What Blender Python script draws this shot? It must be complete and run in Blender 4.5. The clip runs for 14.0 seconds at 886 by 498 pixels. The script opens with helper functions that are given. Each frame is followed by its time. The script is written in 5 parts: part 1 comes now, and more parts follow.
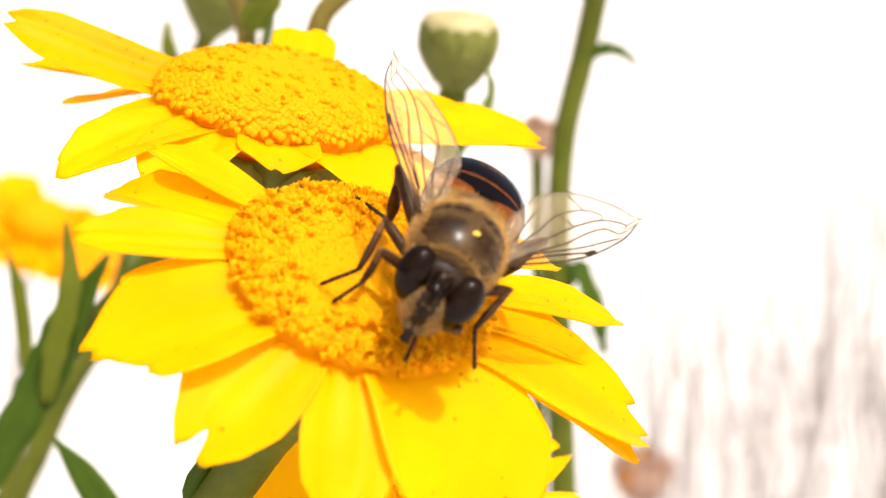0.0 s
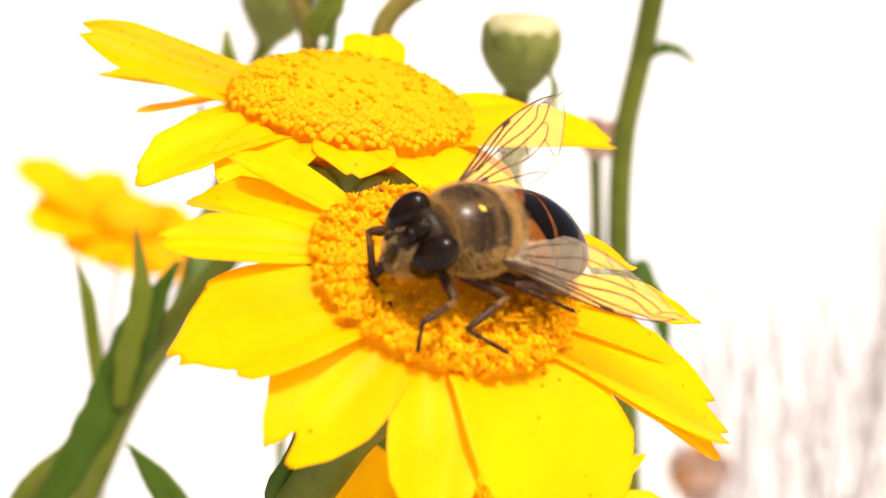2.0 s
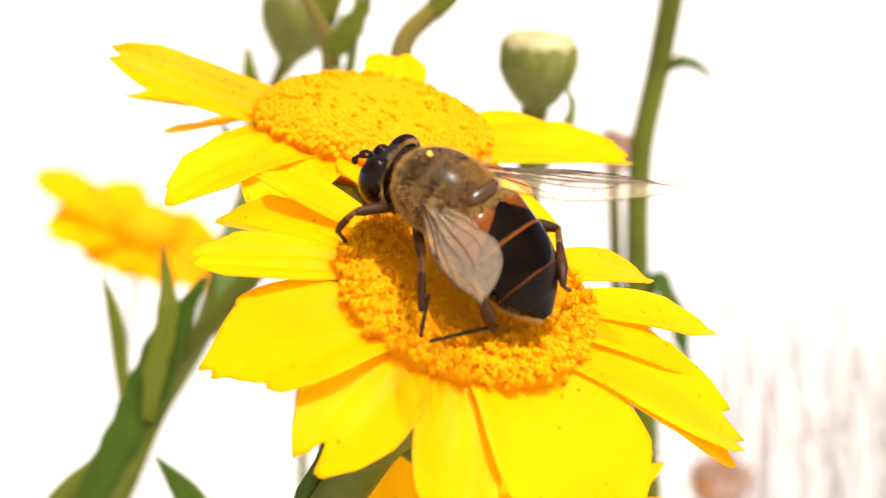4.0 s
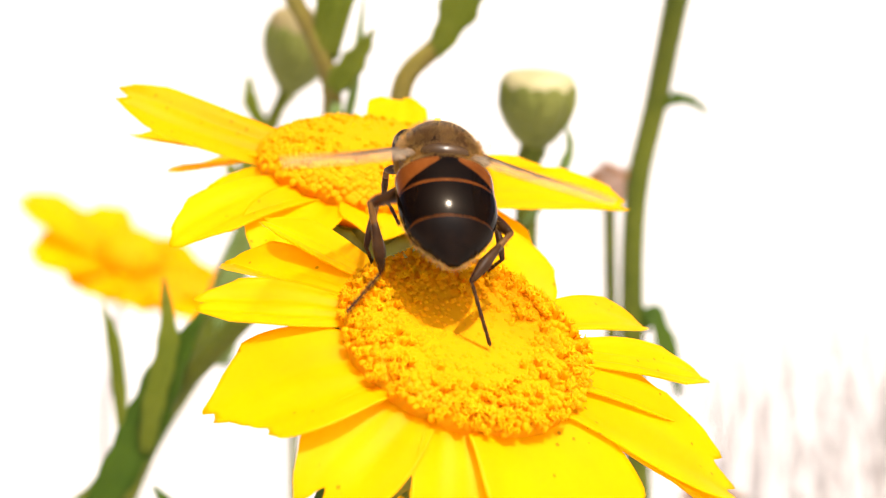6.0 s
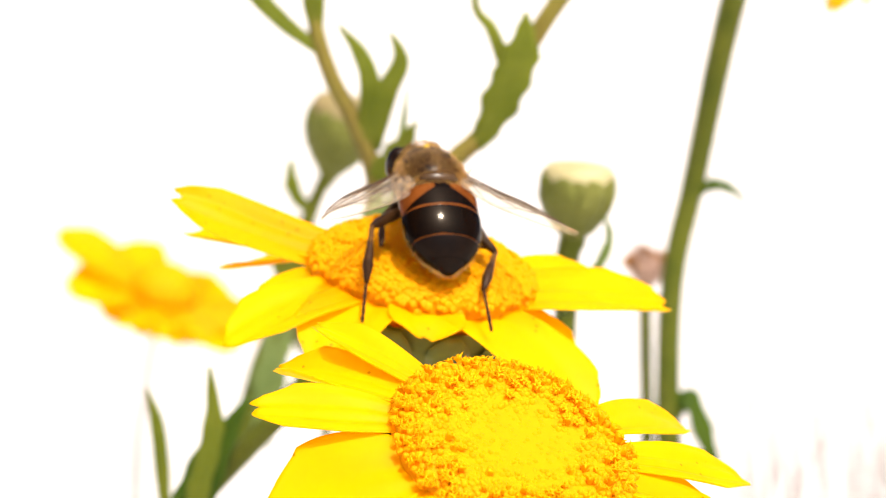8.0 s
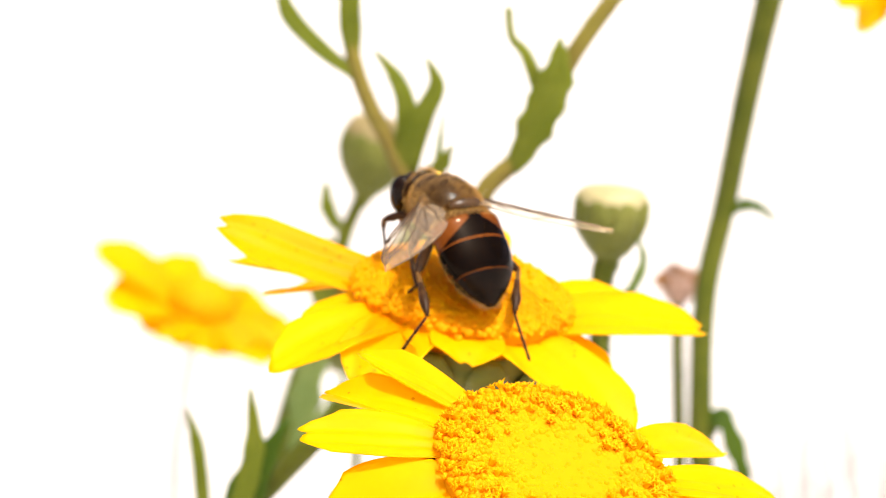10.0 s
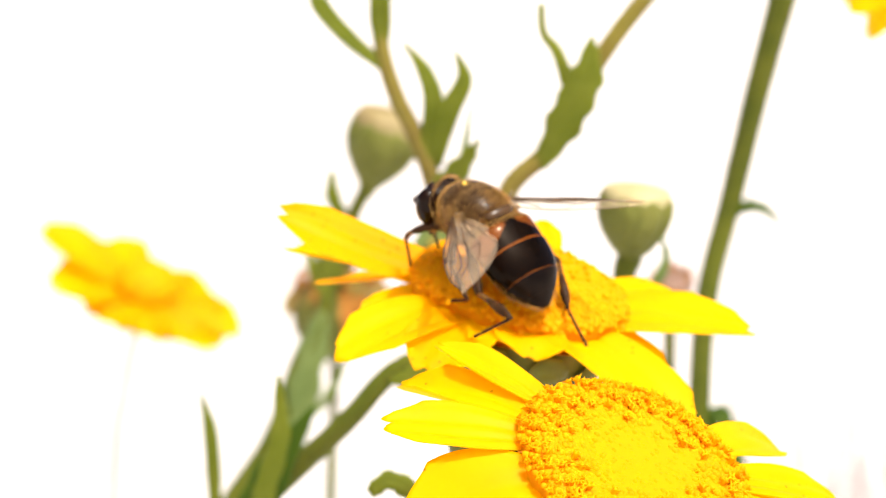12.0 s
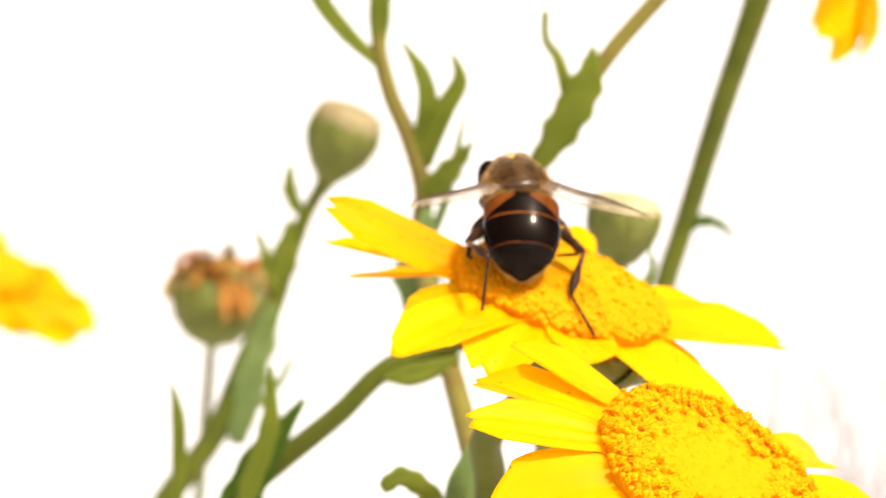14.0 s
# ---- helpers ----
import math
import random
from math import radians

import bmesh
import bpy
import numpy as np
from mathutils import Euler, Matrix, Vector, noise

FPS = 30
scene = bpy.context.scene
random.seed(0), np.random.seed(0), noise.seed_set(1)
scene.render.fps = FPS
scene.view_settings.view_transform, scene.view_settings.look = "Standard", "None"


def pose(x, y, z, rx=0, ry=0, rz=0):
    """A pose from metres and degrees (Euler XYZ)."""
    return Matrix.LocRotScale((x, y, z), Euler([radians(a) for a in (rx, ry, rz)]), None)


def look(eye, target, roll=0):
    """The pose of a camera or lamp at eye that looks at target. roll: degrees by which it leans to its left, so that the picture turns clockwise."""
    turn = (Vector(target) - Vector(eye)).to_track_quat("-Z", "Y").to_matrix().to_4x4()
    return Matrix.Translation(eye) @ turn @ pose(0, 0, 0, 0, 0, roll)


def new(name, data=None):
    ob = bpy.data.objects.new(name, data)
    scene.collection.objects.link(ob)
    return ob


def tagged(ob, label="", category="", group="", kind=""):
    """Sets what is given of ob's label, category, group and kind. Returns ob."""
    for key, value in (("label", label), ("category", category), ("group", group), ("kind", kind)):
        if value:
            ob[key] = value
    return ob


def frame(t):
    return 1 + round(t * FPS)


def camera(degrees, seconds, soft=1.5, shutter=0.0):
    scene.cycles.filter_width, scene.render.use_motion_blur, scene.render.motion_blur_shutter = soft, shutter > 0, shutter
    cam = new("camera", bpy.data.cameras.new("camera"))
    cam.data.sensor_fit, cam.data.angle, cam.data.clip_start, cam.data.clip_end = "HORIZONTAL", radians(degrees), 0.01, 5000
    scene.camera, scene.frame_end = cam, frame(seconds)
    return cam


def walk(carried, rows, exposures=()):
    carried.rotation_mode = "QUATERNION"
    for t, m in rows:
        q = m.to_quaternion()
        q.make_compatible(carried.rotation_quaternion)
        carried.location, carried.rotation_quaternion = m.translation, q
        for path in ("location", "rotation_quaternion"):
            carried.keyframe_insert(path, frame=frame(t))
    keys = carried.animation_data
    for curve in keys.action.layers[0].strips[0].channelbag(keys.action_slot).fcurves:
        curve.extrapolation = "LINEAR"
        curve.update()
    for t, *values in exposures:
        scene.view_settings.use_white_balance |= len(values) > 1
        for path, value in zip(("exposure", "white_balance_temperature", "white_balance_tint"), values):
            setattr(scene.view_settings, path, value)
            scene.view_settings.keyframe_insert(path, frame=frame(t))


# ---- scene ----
# ---- camera ----
cam = camera(26, 14.0, soft=0.8, shutter=0.4)
PATH = [
    (0, look((0.00406, -0.10757, 0.43989), (0.00406, -0.00909, 0.42252), -0.00)),
    (0.5, look((0.00424, -0.10844, 0.43997), (0.00390, -0.00997, 0.42254), -0.24)),
    (1, look((0.00350, -0.10979, 0.43990), (0.00245, -0.01129, 0.42267), -0.41)),
    (1.5, look((0.00300, -0.10966, 0.44034), (0.00117, -0.01110, 0.42352), -0.96)),
    (2, look((0.00233, -0.10861, 0.44004), (-0.00023, -0.01014, 0.42282), -1.13)),
    (2.5, look((0.00251, -0.10977, 0.44094), (-0.00057, -0.01124, 0.42415), -1.24)),
    (3, look((0.00285, -0.11067, 0.44075), (-0.00024, -0.01215, 0.42384), -1.54)),
    (5.5, look((0.00126, -0.11332, 0.44164), (-0.00289, -0.01467, 0.42578), -1.60)),
    (6, look((0.00207, -0.11398, 0.44295), (-0.00119, -0.01526, 0.42734), -0.84)),
    (6.5, look((0.00182, -0.11589, 0.44249), (-0.00211, -0.01701, 0.42807), -0.80)),
    (7, look((0.00076, -0.11749, 0.44369), (-0.00410, -0.01852, 0.43022), -1.09)),
    (7.5, look((-0.00041, -0.11675, 0.44552), (-0.00700, -0.01775, 0.43305), -1.01)),
    (8, look((0.00104, -0.11690, 0.44595), (-0.00377, -0.01777, 0.43375), -0.63)),
    (10.5, look((0.00020, -0.12052, 0.44739), (-0.00623, -0.02138, 0.43601), -0.96)),
    (11, look((0.00008, -0.12118, 0.44704), (-0.00613, -0.02202, 0.43566), -0.94)),
    (11.5, look((-0.00243, -0.12194, 0.44798), (-0.00681, -0.02268, 0.43667), -0.16)),
    (12, look((-0.00826, -0.12178, 0.44773), (-0.01176, -0.02256, 0.43576), 0.84)),
    (12.5, look((-0.01095, -0.12206, 0.44761), (-0.01274, -0.02282, 0.43541), 1.84)),
    (13, look((-0.01560, -0.12331, 0.44839), (-0.01515, -0.02397, 0.43694), 2.83)),
    (13.5, look((-0.01836, -0.12461, 0.44813), (-0.01548, -0.02524, 0.43730), 3.52)),
    (14, look((-0.02284, -0.12272, 0.44700), (-0.01902, -0.02347, 0.43543), 4.21)),
]
EXPOSURES = [(0.0, 0.28), (6.0, 0.34), (14.0, 0.41)]
walk(cam, PATH, EXPOSURES)
cam.data.dof.use_dof = True
cam.data.dof.focus_distance = 0.118
cam.data.dof.aperture_fstop = 58.0

# ---- light ----
SUN_TO = Vector((0.27, -0.38, 0.885)).normalized()
world = bpy.data.worlds.new("sky")
scene.world = world
world.use_nodes = True
wn, wl = world.node_tree.nodes, world.node_tree.links
sky = wn.new("ShaderNodeTexSky")
sky.sky_type, sky.sun_disc = "NISHITA", False
sky.sun_elevation = math.asin(SUN_TO.z)
sky.sun_rotation = math.atan2(SUN_TO.x, SUN_TO.y)
sky.air_density, sky.dust_density, sky.ozone_density = 0.5, 6.0, 0.0
wn["Background"].inputs["Strength"].default_value = 0.17
wl.new(sky.outputs[0], wn["Background"].inputs["Color"])
sun = new("sun", bpy.data.lights.new("sun", "SUN"))
sun.data.energy, sun.data.angle, sun.data.color = 4.0, radians(1.6), (1.0, 0.95, 0.87)
sun.matrix_world = look(SUN_TO * 3.0, (0, 0, 0))


# ---- materials ----
def base_mat(name, rough=0.6, spec=0.4):
    m = bpy.data.materials.new(name)
    m.use_nodes = True
    b = m.node_tree.nodes["Principled BSDF"]
    b.inputs["Roughness"].default_value = rough
    b.inputs["Specular IOR Level"].default_value = spec
    return m, m.node_tree.nodes, m.node_tree.links, b


def coords(n):
    return n.new("ShaderNodeTexCoord").outputs["Object"]


def noise_tex(n, l, vec, scale, detail=3.0, rough=0.55):
    t = n.new("ShaderNodeTexNoise")
    t.inputs["Scale"].default_value, t.inputs["Detail"].default_value, t.inputs["Roughness"].default_value = scale, detail, rough
    l.new(vec, t.inputs["Vector"])
    return t.outputs["Fac"]


def ramp(n, l, fac, stops):
    r = n.new("ShaderNodeValToRGB")
    e = r.color_ramp.elements
    while len(e) < len(stops):
        e.new(0.5)
    for k, (p, c) in enumerate(stops):
        e[k].position, e[k].color = p, (*c, 1)
    l.new(fac, r.inputs["Fac"])
    return r.outputs["Color"]


def mixc(n, l, fac, a, b, mode="MIX"):
    m = n.new("ShaderNodeMix")
    m.data_type, m.blend_type = "RGBA", mode
    for sock, v in ((m.inputs[0], fac), (m.inputs[6], a), (m.inputs[7], b)):
        if isinstance(v, bpy.types.NodeSocket):
            l.new(v, sock)
        elif isinstance(v, tuple):
            sock.default_value = (*v, 1)
        else:
            sock.default_value = v
    return m.outputs[2]


def bump(n, l, height, strength, dist, b):
    k = n.new("ShaderNodeBump")
    k.inputs["Strength"].default_value, k.inputs["Distance"].default_value = strength, dist
    l.new(height, k.inputs["Height"])
    l.new(k.outputs[0], b.inputs["Normal"])


def thin_light(m, colour, share):
    """Light that passes through a thin petal, leaf or hair."""
    n, l = m.node_tree.nodes, m.node_tree.links
    t = n.new("ShaderNodeBsdfTranslucent")
    if isinstance(colour, tuple):
        t.inputs["Color"].default_value = (*colour, 1)
    else:
        l.new(colour, t.inputs["Color"])
    x = n.new("ShaderNodeMixShader")
    x.inputs[0].default_value = share
    l.new(n["Principled BSDF"].outputs[0], x.inputs[1])
    l.new(t.outputs[0], x.inputs[2])
    l.new(x.outputs[0], n["Material Output"].inputs["Surface"])


def petal_material(name="petal_yellow", deep=0.0):
    m, n, l, b = base_mat(name, 0.45, 0.07)
    v = coords(n)
    rnd = n.new("ShaderNodeObjectInfo").outputs["Random"]
    big = noise_tex(n, l, v, 240, 3)
    col = ramp(n, l, big, [(0.3, (0.94, 0.45, 0.0)), (0.7, (0.96, 0.54, 0.0))])
    col = mixc(n, l, rnd, col, mixc(n, l, 0.55, col, (0.93, 0.53, 0.0)))
    if deep:
        col = mixc(n, l, deep, col, (0.94, 0.36, 0.0))
    speck = n.new("ShaderNodeTexVoronoi")
    speck.inputs["Scale"].default_value = 1100
    l.new(v, speck.inputs["Vector"])
    dots = n.new("ShaderNodeMath")
    dots.operation = "LESS_THAN"
    dots.inputs[1].default_value = 0.13
    l.new(speck.outputs["Distance"], dots.inputs[0])
    where = n.new("ShaderNodeMath")
    where.operation = "GREATER_THAN"
    where.inputs[1].default_value = 0.54
    l.new(noise_tex(n, l, v, 170, 1), where.inputs[0])
    both = n.new("ShaderNodeMath")
    both.operation = "MULTIPLY"
    l.new(dots.outputs[0], both.inputs[0])
    l.new(where.outputs[0], both.inputs[1])
    col = mixc(n, l, both.outputs[0], col, (0.26, 0.11, 0.004))
    l.new(col, b.inputs["Base Color"])
    bump(n, l, noise_tex(n, l, v, 2600, 3), 0.25, 0.00006, b)
    thin_light(m, mixc(n, l, 0.8, col, (0.98, 0.78, 0.01)), 0.54)
    return m


def floret_material(name, a, c):
    m, n, l, b = base_mat(name, 0.6, 0.1)
    v = coords(n)
    isl = n.new("ShaderNodeNewGeometry").outputs["Random Per Island"]
    col = mixc(n, l, isl, a, c)
    col = mixc(n, l, noise_tex(n, l, v, 900, 2), col, c)
    l.new(col, b.inputs["Base Color"])
    bump(n, l, noise_tex(n, l, v, 4000, 2), 0.3, 0.00005, b)
    thin_light(m, mixc(n, l, 0.4, col, (0.98, 0.62, 0.0)), 0.45)
    return m


def plant_material(name, a, c, share=0.2, rough=0.55, scale=160):
    m, n, l, b = base_mat(name, rough, 0.15)
    v = coords(n)
    col = ramp(n, l, noise_tex(n, l, v, scale, 4), [(0.3, a), (0.7, c)])
    col = mixc(n, l, noise_tex(n, l, v, scale * 7, 2), col, mixc(n, l, 0.35, col, (0.02, 0.03, 0.005)))
    l.new(col, b.inputs["Base Color"])
    bump(n, l, noise_tex(n, l, v, scale * 9, 3), 0.35, 0.0001, b)
    if share:
        thin_light(m, col, share)
    return m


def body_material(name, a, c, rough, spec=0.5, scale=900, strength=0.3, coat=0.0):
    m, n, l, b = base_mat(name, rough, spec)
    v = coords(n)
    col = ramp(n, l, noise_tex(n, l, v, scale, 4), [(0.32, a), (0.68, c)])
    l.new(col, b.inputs["Base Color"])
    b.inputs["Coat Weight"].default_value, b.inputs["Coat Roughness"].default_value = coat, 0.08
    bump(n, l, noise_tex(n, l, v, scale * 5, 2), strength, 0.00003, b)
    return m


def wing_material():
    """A clear membrane that gleams where it is seen aslant."""
    m, n, l, b = base_mat("wing_membrane")
    v = coords(n)
    g = n.new("ShaderNodeBsdfGlossy")
    g.inputs["Color"].default_value = (0.95, 0.78, 0.55, 1)
    g.inputs["Roughness"].default_value = 0.28
    k = n.new("ShaderNodeBump")
    k.inputs["Strength"].default_value, k.inputs["Distance"].default_value = 0.6, 0.0002
    l.new(noise_tex(n, l, v, 900, 3), k.inputs["Height"])
    l.new(k.outputs[0], g.inputs["Normal"])
    t = n.new("ShaderNodeBsdfTransparent")
    t.inputs["Color"].default_value = (0.98, 0.97, 0.94, 1)
    w = n.new("ShaderNodeLayerWeight")
    w.inputs["Blend"].default_value = 0.5
    r = n.new("ShaderNodeMapRange")
    r.inputs["To Min"].default_value, r.inputs["To Max"].default_value = 0.02, 0.55
    p = n.new("ShaderNodeMath")
    p.operation = "POWER"
    p.inputs[1].default_value = 3.4
    l.new(w.outputs["Facing"], p.inputs[0])
    l.new(p.outputs[0], r.inputs["Value"])
    x = n.new("ShaderNodeMixShader")
    l.new(r.outputs["Result"], x.inputs[0])
    l.new(t.outputs[0], x.inputs[1])
    l.new(g.outputs[0], x.inputs[2])
    d = n.new("ShaderNodeBsdfDiffuse")
    d.inputs["Color"].default_value = (0.80, 0.62, 0.42, 1)
    y = n.new("ShaderNodeMixShader")
    y.inputs[0].default_value = 0.08
    l.new(x.outputs[0], y.inputs[1])
    l.new(d.outputs[0], y.inputs[2])
    l.new(y.outputs[0], n["Material Output"].inputs["Surface"])
    n.remove(b)
    return m


def band(n, l, sock, centre, width, soft=0.0):
    """One inside a strip round centre, falling to nothing at its half width."""
    d = n.new("ShaderNodeMath")
    d.operation = "SUBTRACT"
    l.new(sock, d.inputs[0])
    d.inputs[1].default_value = centre
    a = n.new("ShaderNodeMath")
    a.operation = "ABSOLUTE"
    l.new(d.outputs[0], a.inputs[0])
    r = n.new("ShaderNodeMapRange")
    r.interpolation_type = "SMOOTHSTEP"
    r.inputs["From Min"].default_value, r.inputs["From Max"].default_value = width, soft
    l.new(a.outputs[0], r.inputs["Value"])
    return r.outputs["Result"]


def maths(n, l, op, a, b):
    m = n.new("ShaderNodeMath")
    m.operation = op
    for sock, v in zip(m.inputs, (a, b)):
        if isinstance(v, bpy.types.NodeSocket):
            l.new(v, sock)
        else:
            sock.default_value = v
    return m.outputs[0]


def abdomen_material(name, hind, patches=None):
    """Glossy black shell with an orange hind edge at x = hind and, on the first large ring, orange patches at its sides."""
    m, n, l, b = base_mat(name, 0.14, 0.085)
    b.inputs["Specular Tint"].default_value = (1.0, 0.86, 0.70, 1)
    v = coords(n)
    xyz = n.new("ShaderNodeSeparateXYZ")
    l.new(v, xyz.inputs[0])
    rough = noise_tex(n, l, v, 900, 3)
    x = maths(n, l, "ADD", xyz.outputs[0], maths(n, l, "MULTIPLY", maths(n, l, "SUBTRACT", rough, 0.5), 0.00022))
    black = ramp(n, l, noise_tex(n, l, v, 700, 4), [(0.32, (0.0016, 0.0006, 0.0002)), (0.68, (0.0040, 0.0014, 0.0004))])
    orange = ramp(n, l, noise_tex(n, l, v, 1100, 3), [(0.3, (0.11, 0.028, 0.004)), (0.7, (0.17, 0.050, 0.008))] if patches else [(0.3, (0.06, 0.016, 0.003)), (0.7, (0.10, 0.029, 0.005))])
    mask = band(n, l, x, hind, 0.00018 if patches else 0.00009, 0.00004)
    if patches:
        side = maths(n, l, "ABSOLUTE", xyz.outputs[1], 0.0)
        flank = maths(n, l, "SUBTRACT", side, 0.00055)
        reach = maths(n, l, "MULTIPLY", flank, 0.62)
        from_front = maths(n, l, "SUBTRACT", patches, x)
        inside = maths(n, l, "MINIMUM", maths(n, l, "SUBTRACT", reach, from_front), flank)
        edge = n.new("ShaderNodeMapRange")
        edge.interpolation_type = "SMOOTHSTEP"
        edge.inputs["From Min"].default_value, edge.inputs["From Max"].default_value = -0.00008, 0.00008
        l.new(inside, edge.inputs["Value"])
        mask = maths(n, l, "MAXIMUM", mask, edge.outputs["Result"])
    l.new(mixc(n, l, mask, black, orange), b.inputs["Base Color"])
    bump(n, l, noise_tex(n, l, v, 3500, 2), 0.10, 0.00003, b)
    return m


def thorax_material():
    """Dark brown back with a paler middle line and cross band."""
    m, n, l, b = base_mat("thorax_olive_brown", 0.27, 0.16)
    v = coords(n)
    xyz = n.new("ShaderNodeSeparateXYZ")
    l.new(v, xyz.inputs[0])
    dark = ramp(n, l, noise_tex(n, l, v, 500, 4), [(0.3, (0.009, 0.0045, 0.0015)), (0.7, (0.024, 0.012, 0.004))])
    pale = (0.070, 0.038, 0.013)
    col = mixc(n, l, band(n, l, xyz.outputs[1], 0.0, 0.0006), dark, pale)
    col = mixc(n, l, band(n, l, xyz.outputs[0], 0.0002, 0.0005), col, pale)
    col = mixc(n, l, band(n, l, xyz.outputs[0], 0.0022, 0.0010), col, pale)
    l.new(col, b.inputs["Base Color"])
    b.inputs["Sheen Weight"].default_value, b.inputs["Sheen Roughness"].default_value = 0.08, 0.45
    b.inputs["Sheen Tint"].default_value = (0.92, 0.56, 0.22, 1)
    bump(n, l, noise_tex(n, l, v, 2500, 3), 0.4, 0.00004, b)
    return m


PETAL = petal_material()
# the far bloom's own deeper colour; on the rear bloom, painted underside shade
PETAL_DEEP_SHADED = petal_material("petal_deep_and_shaded", 0.6)
FLORET = floret_material("floret_orange_yellow", (0.96, 0.43, 0.0), (0.96, 0.54, 0.0))
FLORET_IN = floret_material("floret_yellow", (0.96, 0.40, 0.0), (0.96, 0.49, 0.0))
STEM = plant_material("stem_green", (0.085, 0.105, 0.008), (0.145, 0.155, 0.014), 0.10)
STEM_RED = plant_material("stem_reddish", (0.20, 0.14, 0.03), (0.24, 0.20, 0.035), 0.10)
LEAF = plant_material("leaf_green", (0.17, 0.21, 0.016), (0.25, 0.28, 0.03), 0.42)
LEAF_DARK = plant_material("leaf_dark_green", (0.040, 0.085, 0.004), (0.075, 0.125, 0.009), 0.25)
LEAF_PALE = plant_material("leaf_glaucous", (0.18, 0.26, 0.07), (0.26, 0.33, 0.10), 0.35)
BRACT = plant_material("bract_olive", (0.12, 0.135, 0.022), (0.22, 0.225, 0.05), 0.10)
BUD_TIP = plant_material("bud_pale_tip", (0.50, 0.42, 0.20), (0.62, 0.55, 0.30), 0.15)
DRY = plant_material("dry_orange_brown", (0.36, 0.13, 0.02), (0.50, 0.22, 0.04), 0.15)
BUD_BROWN = plant_material("bud_tan_tip", (0.30, 0.22, 0.09), (0.44, 0.36, 0.18), 0.15)
DRY_PINK = plant_material("dry_pinkish_brown", (0.44, 0.26, 0.18), (0.58, 0.39, 0.30), 0.2)
DRY_PALE = plant_material("dry_olive_tan", (0.30, 0.19, 0.05), (0.40, 0.30, 0.10), 0.15)
STRAW = plant_material("straw", (0.50, 0.43, 0.40), (0.60, 0.53, 0.50), 0.25, 0.7, 40)
ABDOMEN_BASE = abdomen_material("abdomen_black_orange_patches", -0.00462, -0.0031)
ABDOMEN_MID = abdomen_material("abdomen_black_orange_edge", -0.00680)
SHELL_DULL = body_material("abdomen_bronze", (0.003, 0.0014, 0.0006), (0.008, 0.0036, 0.0014), 0.34, 0.06, 900, 0.45, 0.06)
THORAX = thorax_material()
SCUTUM = body_material("scutellum_amber", (0.035, 0.017, 0.005), (0.075, 0.037, 0.012), 0.26, 0.3, 600, 0.2, 0.0)
EYE = body_material("eye_dark_brown", (0.005, 0.0021, 0.0008), (0.012, 0.005, 0.002), 0.10, 0.12, 1500, 0.04, 0.0)
FACE = body_material("face_dusted_tan", (0.10, 0.060, 0.022), (0.17, 0.105, 0.044), 0.7, 0.15, 1200, 0.5)
CALYPTER = body_material("calypter_pale", (0.30, 0.23, 0.14), (0.40, 0.31, 0.19), 0.4, 0.3, 1200, 0.3)
DARK = body_material("head_dark_brown", (0.008, 0.004, 0.002), (0.022, 0.012, 0.006), 0.45, 0.12, 1400, 0.4)
AMBER = body_material("leg_amber", (0.10, 0.045, 0.012), (0.17, 0.08, 0.022), 0.45, 0.12, 1400, 0.3)
LEG = body_material("leg_brown", (0.022, 0.009, 0.003), (0.055, 0.024, 0.008), 0.42, 0.12, 1400, 0.4)
VEIN = body_material("wing_vein", (0.030, 0.014, 0.005), (0.065, 0.030, 0.010), 0.4, 0.2, 1200, 0.2)
FUR = body_material("fur_tan", (0.54, 0.29, 0.075), (0.70, 0.42, 0.13), 0.6, 0.12, 1500, 0.1)
thin_light(FUR, (0.55, 0.40, 0.20), 0.4)
thin_light(CALYPTER, (0.75, 0.66, 0.50), 0.6)
POLLEN = body_material("pollen_yellow", (0.75, 0.50, 0.05), (0.85, 0.60, 0.10), 0.7, 0.3, 2000, 0.4)
WING = wing_material()


def ground_material():
    m, n, l, b = base_mat("pale_dry_earth", 0.9, 0.2)
    v = coords(n)
    col = ramp(n, l, noise_tex(n, l, v, 1.3, 6, 0.6), [(0.3, (0.55, 0.515, 0.48)), (0.7, (0.66, 0.63, 0.60))])
    col = mixc(n, l, noise_tex(n, l, v, 40, 4), col, (0.62, 0.58, 0.55))
    l.new(col, b.inputs["Base Color"])
    bump(n, l, noise_tex(n, l, v, 90, 5), 0.5, 0.006, b)
    return m


EARTH = ground_material()


# ---- mesh helpers (lengths in millimetres) ----
MM = 0.001


def mesh_of(name, verts, faces, material, smooth=True, mats=None):
    me = bpy.data.meshes.new(name)
    me.from_pydata([(x * MM, y * MM, z * MM) for x, y, z in verts], [], faces)
    for m in (material if isinstance(material, (list, tuple)) else [material]):
        me.materials.append(m)
    me.polygons.foreach_set("use_smooth", [smooth] * len(me.polygons))
    if mats:
        me.polygons.foreach_set("material_index", mats)
    me.update()
    return me


def part(name, mesh, parent, label="", at=None):
    ob = new(name, mesh)
    ob.parent = parent
    if at is not None:
        ob.matrix_basis = at
    if label:
        ob["label"] = label
    return ob


class Build:
    """Collects vertices and faces of one mesh."""

    def __init__(self):
        self.v, self.f, self.m = [], [], []

    def add(self, verts, faces, mat=0):
        o = len(self.v)
        self.v += [tuple(p) for p in verts]
        self.f += [tuple(i + o for i in q) for q in faces]
        self.m += [mat] * len(faces)

    def mesh(self, name, material, smooth=True):
        return mesh_of(name, self.v, self.f, material, smooth, self.m)


